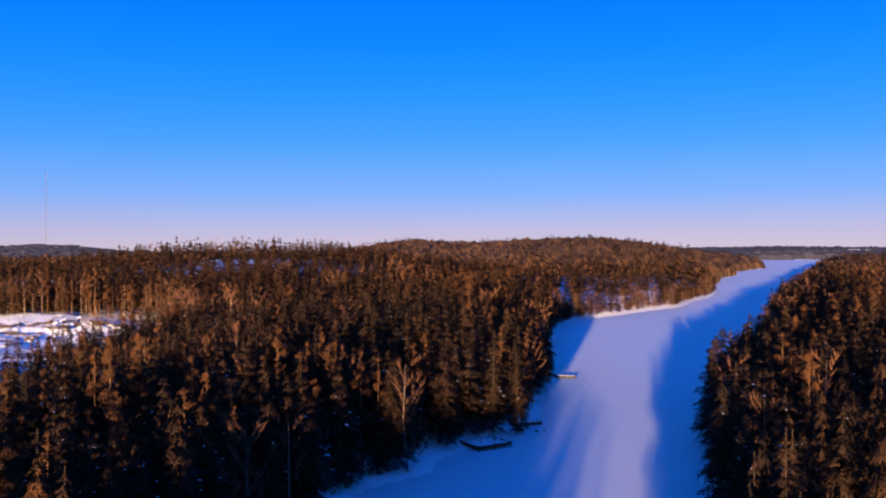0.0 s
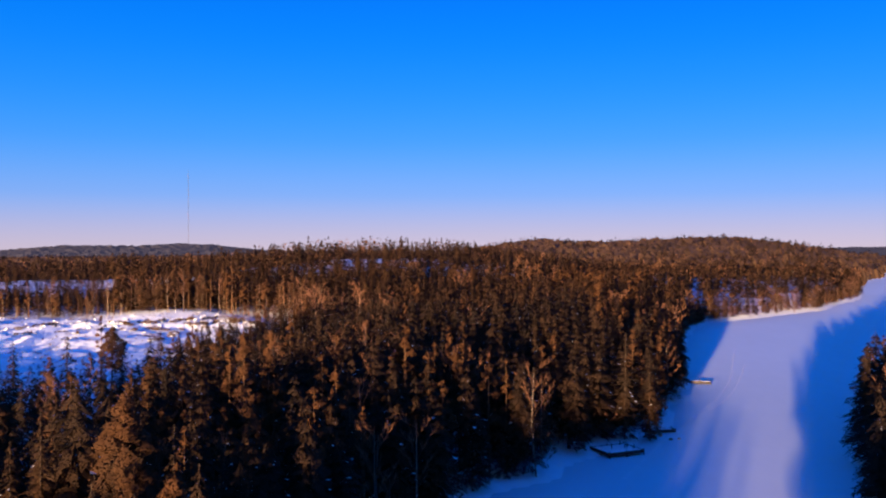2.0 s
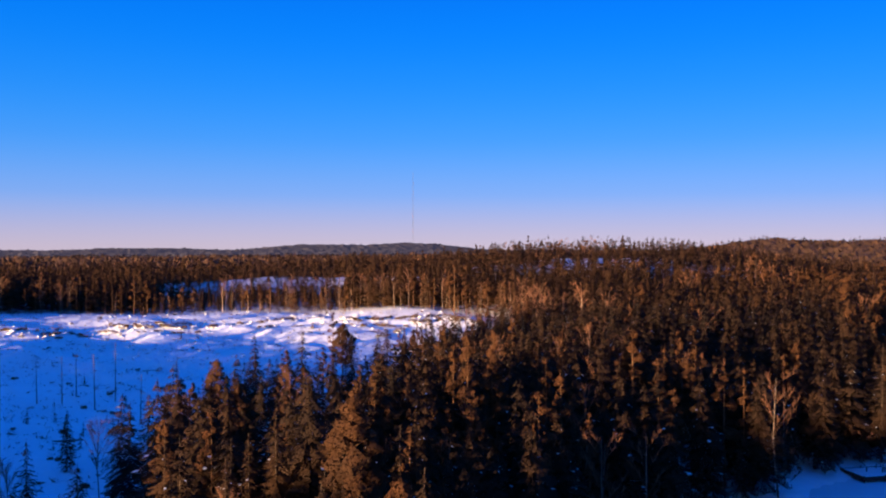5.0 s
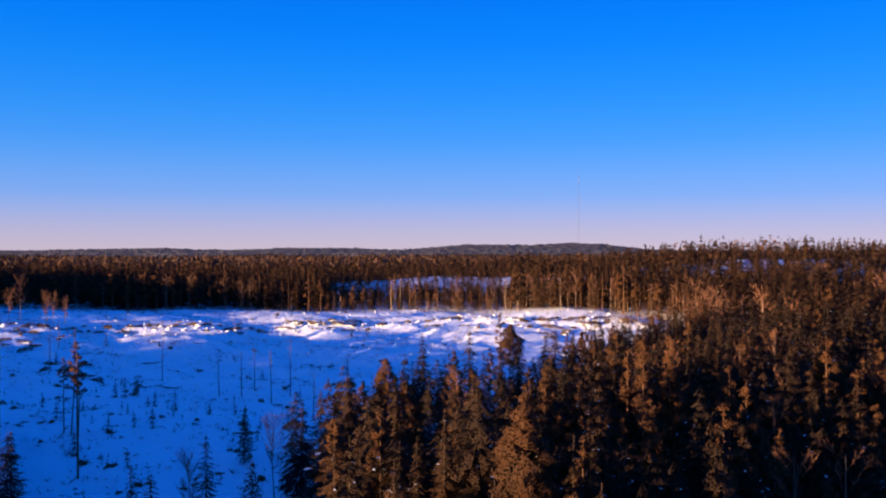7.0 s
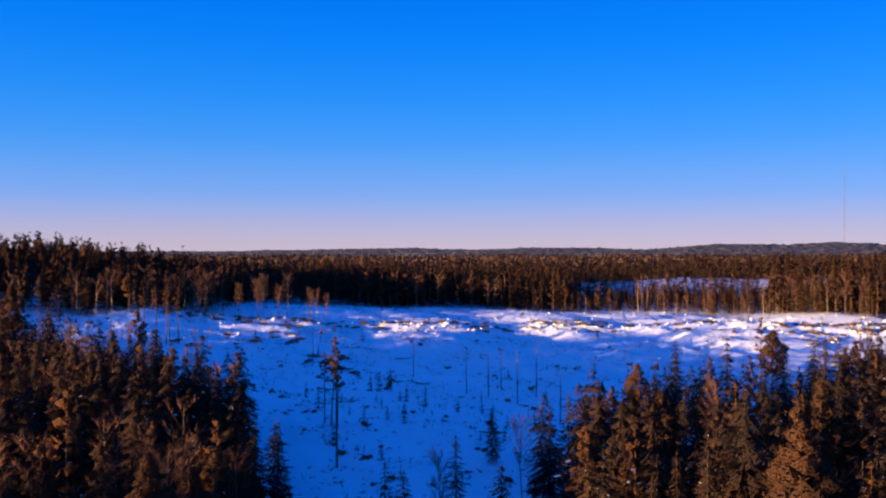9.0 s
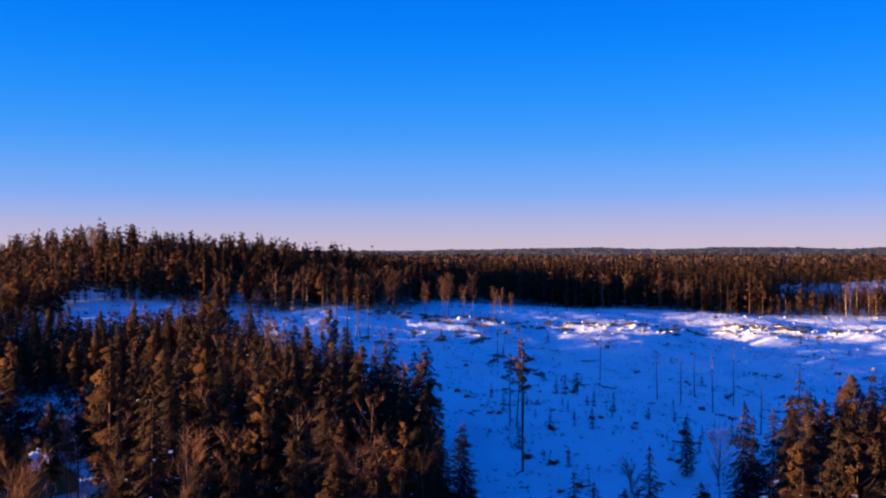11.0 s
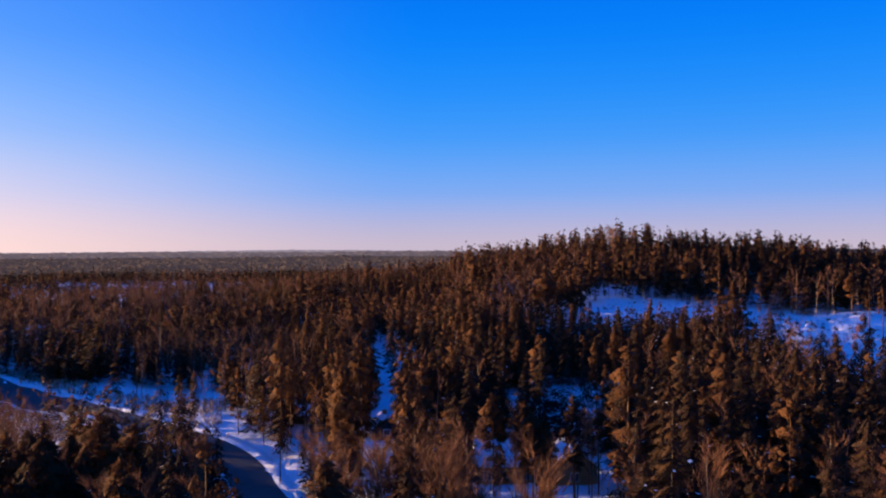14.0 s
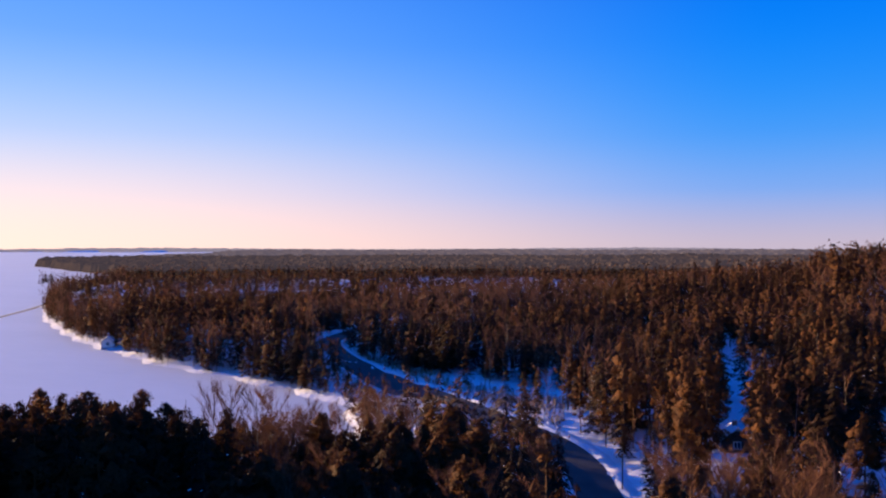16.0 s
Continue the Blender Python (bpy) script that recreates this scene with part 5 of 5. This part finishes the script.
# ---- the clearing: brush, stumps, snags, young trees ----
def pile_arrays(rng, twigs, size):
    """A heap of cut branches with snow on it."""
    wood, snow = Leafage(), Leafage()
    for _ in range(twigs):
        a, r = rng.uniform(0, 6.28), size * math.sqrt(rng.rand())
        c = np.array([math.cos(a) * r, math.sin(a) * r * 0.6, rng.uniform(0, 0.55) * (size - r * 0.75)])
        d = np.array([rng.normal(), rng.normal(), rng.normal(0.25, 0.5)])
        d *= rng.uniform(0.4, 1.1) / np.linalg.norm(d)
        s = np.cross(d, rng.normal(0, 1, 3))
        s *= 0.07 / np.linalg.norm(s)
        wood.tri(c - s, c + s, c + d)
        wood.tri(c - s + d * 0.3, c + s - d * 0.4, c + d * 0.5 + [0, 0, 0.25])
    for _ in range(9):
        a, r = rng.uniform(0, 6.28), size * rng.uniform(0, 1.05)
        cx, cy, cr = math.cos(a) * r, math.sin(a) * r * 0.6, size * rng.uniform(0.1, 0.26)
        ch = cr * rng.uniform(0.45, 0.85)
        k = len(snow.v)
        sides = 9
        for ring, (q, hh) in enumerate(((1.0, -0.15), (0.85, 0.45), (0.5, 0.85))):
            for i in range(sides):
                b = 6.283 * i / sides
                w = cr * q * rng.uniform(0.85, 1.15)
                snow.v.append(np.array([cx + math.cos(b) * w, cy + math.sin(b) * w, ch * hh * rng.uniform(0.9, 1.1)]))
        snow.v.append(np.array([cx, cy, ch]))
        for ring in range(2):
            for i in range(sides):
                j = (i + 1) % sides
                p = k + ring * sides
                snow.f += [(p + i, p + j, p + sides + j), (p + i, p + sides + j, p + sides + i)]
        for i in range(sides):
            snow.f.append((k + 2 * sides + i, k + 2 * sides + (i + 1) % sides, k + 3 * sides))
    return wood.arrays(), snow.arrays()


def build_clearing():
    rng = np.random.RandomState(21)
    heaps = []
    for k in range(5):
        w, s = pile_arrays(rng, 120, rng.uniform(1.8, 3.0))
        heaps.append((fill_mesh("brushwood", *w, M["brush"]), fill_mesh("snow_cap", *s, M["soft_snow"], True)))
    tufts = []
    for k in range(4):
        w, s = pile_arrays(rng, 22, 0.7)
        tufts.append((fill_mesh("brushwood", *w, M["brush"]), fill_mesh("snow_cap", *s, M["soft_snow"], True)))
    rows = smooth_line(BRUSH_ROWS, 2)
    for k in range(250):
        if k < 205:
            c = rows[rng.randint(len(rows))] + rng.normal(0, 5.5, 2)
        elif k < 213:
            c = np.array([-205, 148]) + rng.normal(0, 7, 2)
        elif k < 228:
            c = np.array([-250, 150]) + rng.normal(0, 9, 2)
        else:
            c = np.array([-112 - rng.uniform(0, 40), 300]) + rng.normal(0, 10, 2)
        if outline_distance(c[0], c[1], CLEARING) < 1:
            continue
        b, s = heaps[rng.randint(5)]
        pile = thing("brush_pile", "heap of brown cut branches capped with snow", "brush pile", on_ground(c[0], c[1], 0.05), rng.uniform(0, 360), group="brush piles in the clearing")
        pile.scale = (rng.uniform(0.4, 1.4), rng.uniform(0.4, 1.1), rng.uniform(0.5, 1.1))
        part("brushwood", b, None, pile)
        tagged(part("snow_cap", s, None, pile), "lumpy snow", kind="stuff")
    made = 0
    while made < 330:
        c = np.array([rng.uniform(-350, -60), rng.uniform(45, 340)]) if made < 260 else np.array([-322, 88]) + rng.normal(0, 22, 2)
        band = np.exp(-((np.hypot(c[0] + 8, c[1] - 8) - 165) / 35) ** 2) + 0.35
        if outline_distance(c[0], c[1], CLEARING) < 2 or (made < 260 and rng.rand() > band):
            continue
        made += 1
        b, s = tufts[rng.randint(4)]
        tuft = thing("brush_tuft", "small tuft of cut branches sticking out of the snow", "brush", on_ground(c[0], c[1], 0.03), rng.uniform(0, 360), group="brush tufts in the clearing")
        k = rng.uniform(0.5, 1.3)
        tuft.scale = (k, k, k * rng.uniform(0.7, 1.5))
        part("brushwood", b, None, tuft)
        tagged(part("snow_cap", s, None, tuft), "lumpy snow", kind="stuff")
    # slash left lying all over the felled ground
    twigs = Leafage()
    x, y = rng.uniform(-360, -60, 34000), rng.uniform(45, 345, 34000)
    ok = (outline_distance(x, y, CLEARING) > 0.5) & (0.6 * waves(x, y, 24, 41) + rng.normal(0, 0.5, x.size) > 0.2)
    x, y = x[ok], y[ok]
    for px, py, pz in zip(x, y, ground_height(x, y)):
        size = rng.uniform(0.35, 1.2)
        for _ in range(rng.randint(1, 5)):
            p = np.array([px + rng.normal(0, 0.35), py + rng.normal(0, 0.35), pz - 0.02])
            d = np.array([rng.normal(), rng.normal(), abs(rng.normal(0.4, 0.5))])
            twigs.spike(p, d * size / np.linalg.norm(d), 0.11, rng)
    litter = new("slash_litter", fill_mesh("slash_litter", *twigs.arrays(), M["brush"]))
    tagged(litter, "scattered twigs and slash poking out of the snow", "slash", kind="stuff")
    # clods and humps of snow over stumps and tops, thickest along the brush
    rows_at = np.array(rows)
    x, y = rng.uniform(-360, -60, 9000), rng.uniform(45, 345, 9000)
    gap = np.min(np.hypot(x[:, None] - rows_at[None, :, 0], y[:, None] - rows_at[None, :, 1]), axis=1)
    ok = (outline_distance(x, y, CLEARING) > 0.5) & (rng.rand(x.size) < 0.12 + 0.85 * np.exp(-(gap / 11) ** 2))
    x, y, gap = x[ok], y[ok], gap[ok]
    lumps = Leafage()
    for px, py, pz, g in zip(x, y, ground_height(x, y), gap):
        r = rng.uniform(0.3, 0.8) * (1 + 1.1 * rng.rand() * math.exp(-(g / 9) ** 2))
        up = r * rng.uniform(0.3, 0.7)
        lumps.rings([(px, py, pz - 0.1), (px, py, pz + up * 0.65), (px, py, pz + up)], [r, r * 0.7], 6, rng, 0.25)
    humps = new("snow_humps", fill_mesh("snow_humps", *lumps.arrays(), M["soft_snow"], True))
    tagged(humps, "lumpy snow over stumps and branches in the clearing", "snow", kind="stuff")
    # young conifers left standing
    young = []
    for k in range(3):
        n, st, _ = spruce_arrays(rng, 9, 5, 2, 0.016, reach=0.22, inner=0.6, skirt=5)
        young.append((fill_mesh("crown", *n, M["spruce_needles"], outward=outward_ways(n[0])), fill_mesh("trunk", *st, M["spruce_bark"])))
    made = 0
    while made < 70:
        c = np.array([-138, 132]) + rng.normal(0, 17, 2) if made < 42 else np.array([rng.uniform(-320, -80), rng.uniform(70, 330)])
        if outline_distance(c[0], c[1], CLEARING) < 2:
            continue
        made += 1
        n, st = young[rng.randint(3)]
        h = rng.uniform(1.4, 4.8)
        tree = thing("spruce_sapling", "young dark spruce standing in the snowy clearing", "sapling", on_ground(c[0], c[1]), rng.uniform(0, 360), group="saplings in the clearing")
        tree.scale = (h, h, h)
        part("trunk", st, None, tree)
        part("crown", n, None, tree)
    # bare stems left as seed trees
    for x, y, top in ((-183, 155, 19.2), (-154, 147, 13.6), (-148, 148, 15.3), (-149, 153, 15.5), (-139, 148, 16.2), (-141, 156, 17.8), (-210, 142, 19.5), (-237, 162, 17.0), (-235, 166, 15.0),
                      (-120, 140, 14.0), (-128, 160, 15.0)):
        px, py, z = on_ground(x, y)
        h = top - z
        snag = thing("bare_stem", "thin bare standing tree stem in the clearing", "dead tree", (px, py, z), rng.uniform(0, 360), group="bare stems in the clearing")
        part("trunk", rod(bmesh.new(), (0, 0, -0.3), (rng.normal(0, 0.2), rng.normal(0, 0.2), h), 0.13, 0.05, 6), M["spruce_bark"], snag)
        for k in range(7):
            a, q = rng.uniform(0, 6.28), h * rng.uniform(0.45, 0.97)
            part("branch", rod(bmesh.new(), (0, 0, q), (math.cos(a) * 0.9, math.sin(a) * 0.9, q + rng.uniform(-0.2, 0.3)), 0.035, 0.015, 4), M["spruce_bark"], snag)
    # felled trunks
    for x, y, turn, length in ((-149, 126, 12, 9), (-160, 118, -30, 6), (-120, 122, 40, 5), (-175, 150, 5, 7), (-205, 170, 60, 6), (-230, 190, -10, 6)):
        px, py, z = on_ground(x, y)
        log = thing("felled_log", "felled tree trunk half sunk in snow", "log", (px, py, z + 0.18), turn, group="felled trunks")
        part("trunk", rod(bmesh.new(), (-length / 2, 0, 0), (length / 2, 0, 0.05), 0.2, 0.12, 8), M["spruce_bark"], log)
        part("snow_cap", box(bmesh.new(), -length * 0.45, length * 0.4, -0.12, 0.12, 0.12, 0.26, 0.05), M["soft_snow"], log)


build_clearing()


# ---- frosted brush along the road ----
def build_roadside_brush():
    rng = np.random.RandomState(91)
    strips = [[(-196, -98), (-176, -82), (-166, -62), (-160, -42), (-172, -36), (-204, -46), (-212, -76), (-262, -140), (-276, -158), (-268, -166), (-240, -140), (-214, -108)]]
    brush, caps = Leafage(), Leafage()
    x, y = rng.uniform(-280, -155, 11000), rng.uniform(-170, -30, 11000)
    ok = (outline_distance(x, y, strips[0]) > 0) & (line_distance(x, y, ROAD)[0] > 5.0) & (lake_distance(x, y) < -1)
    x, y = x[ok], y[ok]
    for px, py, pz in zip(x, y, ground_height(x, y)):
        tall = rng.uniform(0.5, 2.6)
        for _ in range(5):
            p = np.array([px + rng.normal(0, 0.3), py + rng.normal(0, 0.3), pz - 0.05])
            brush.spike(p, np.array([rng.normal(0, 0.35), rng.normal(0, 0.35), 1.0]) * tall * rng.uniform(0.6, 1.1), 0.1, rng)
        if rng.rand() < 0.4:
            r = rng.uniform(0.25, 0.8)
            caps.rings([(px, py, pz - 0.1), (px, py, pz + r * 0.5), (px, py, pz + r * 0.8)], [r, r * 0.7], 6, rng, 0.25)
    root = thing("roadside_brush", "pale dry brush and snow humps beside the road", "brush", kind="stuff")
    part("stalks", fill_mesh("stalks", *brush.arrays(), M["dry_brush"]), None, root)
    part("snow_humps", fill_mesh("snow_humps", *caps.arrays(), M["soft_snow"], True), None, root)


build_roadside_brush()
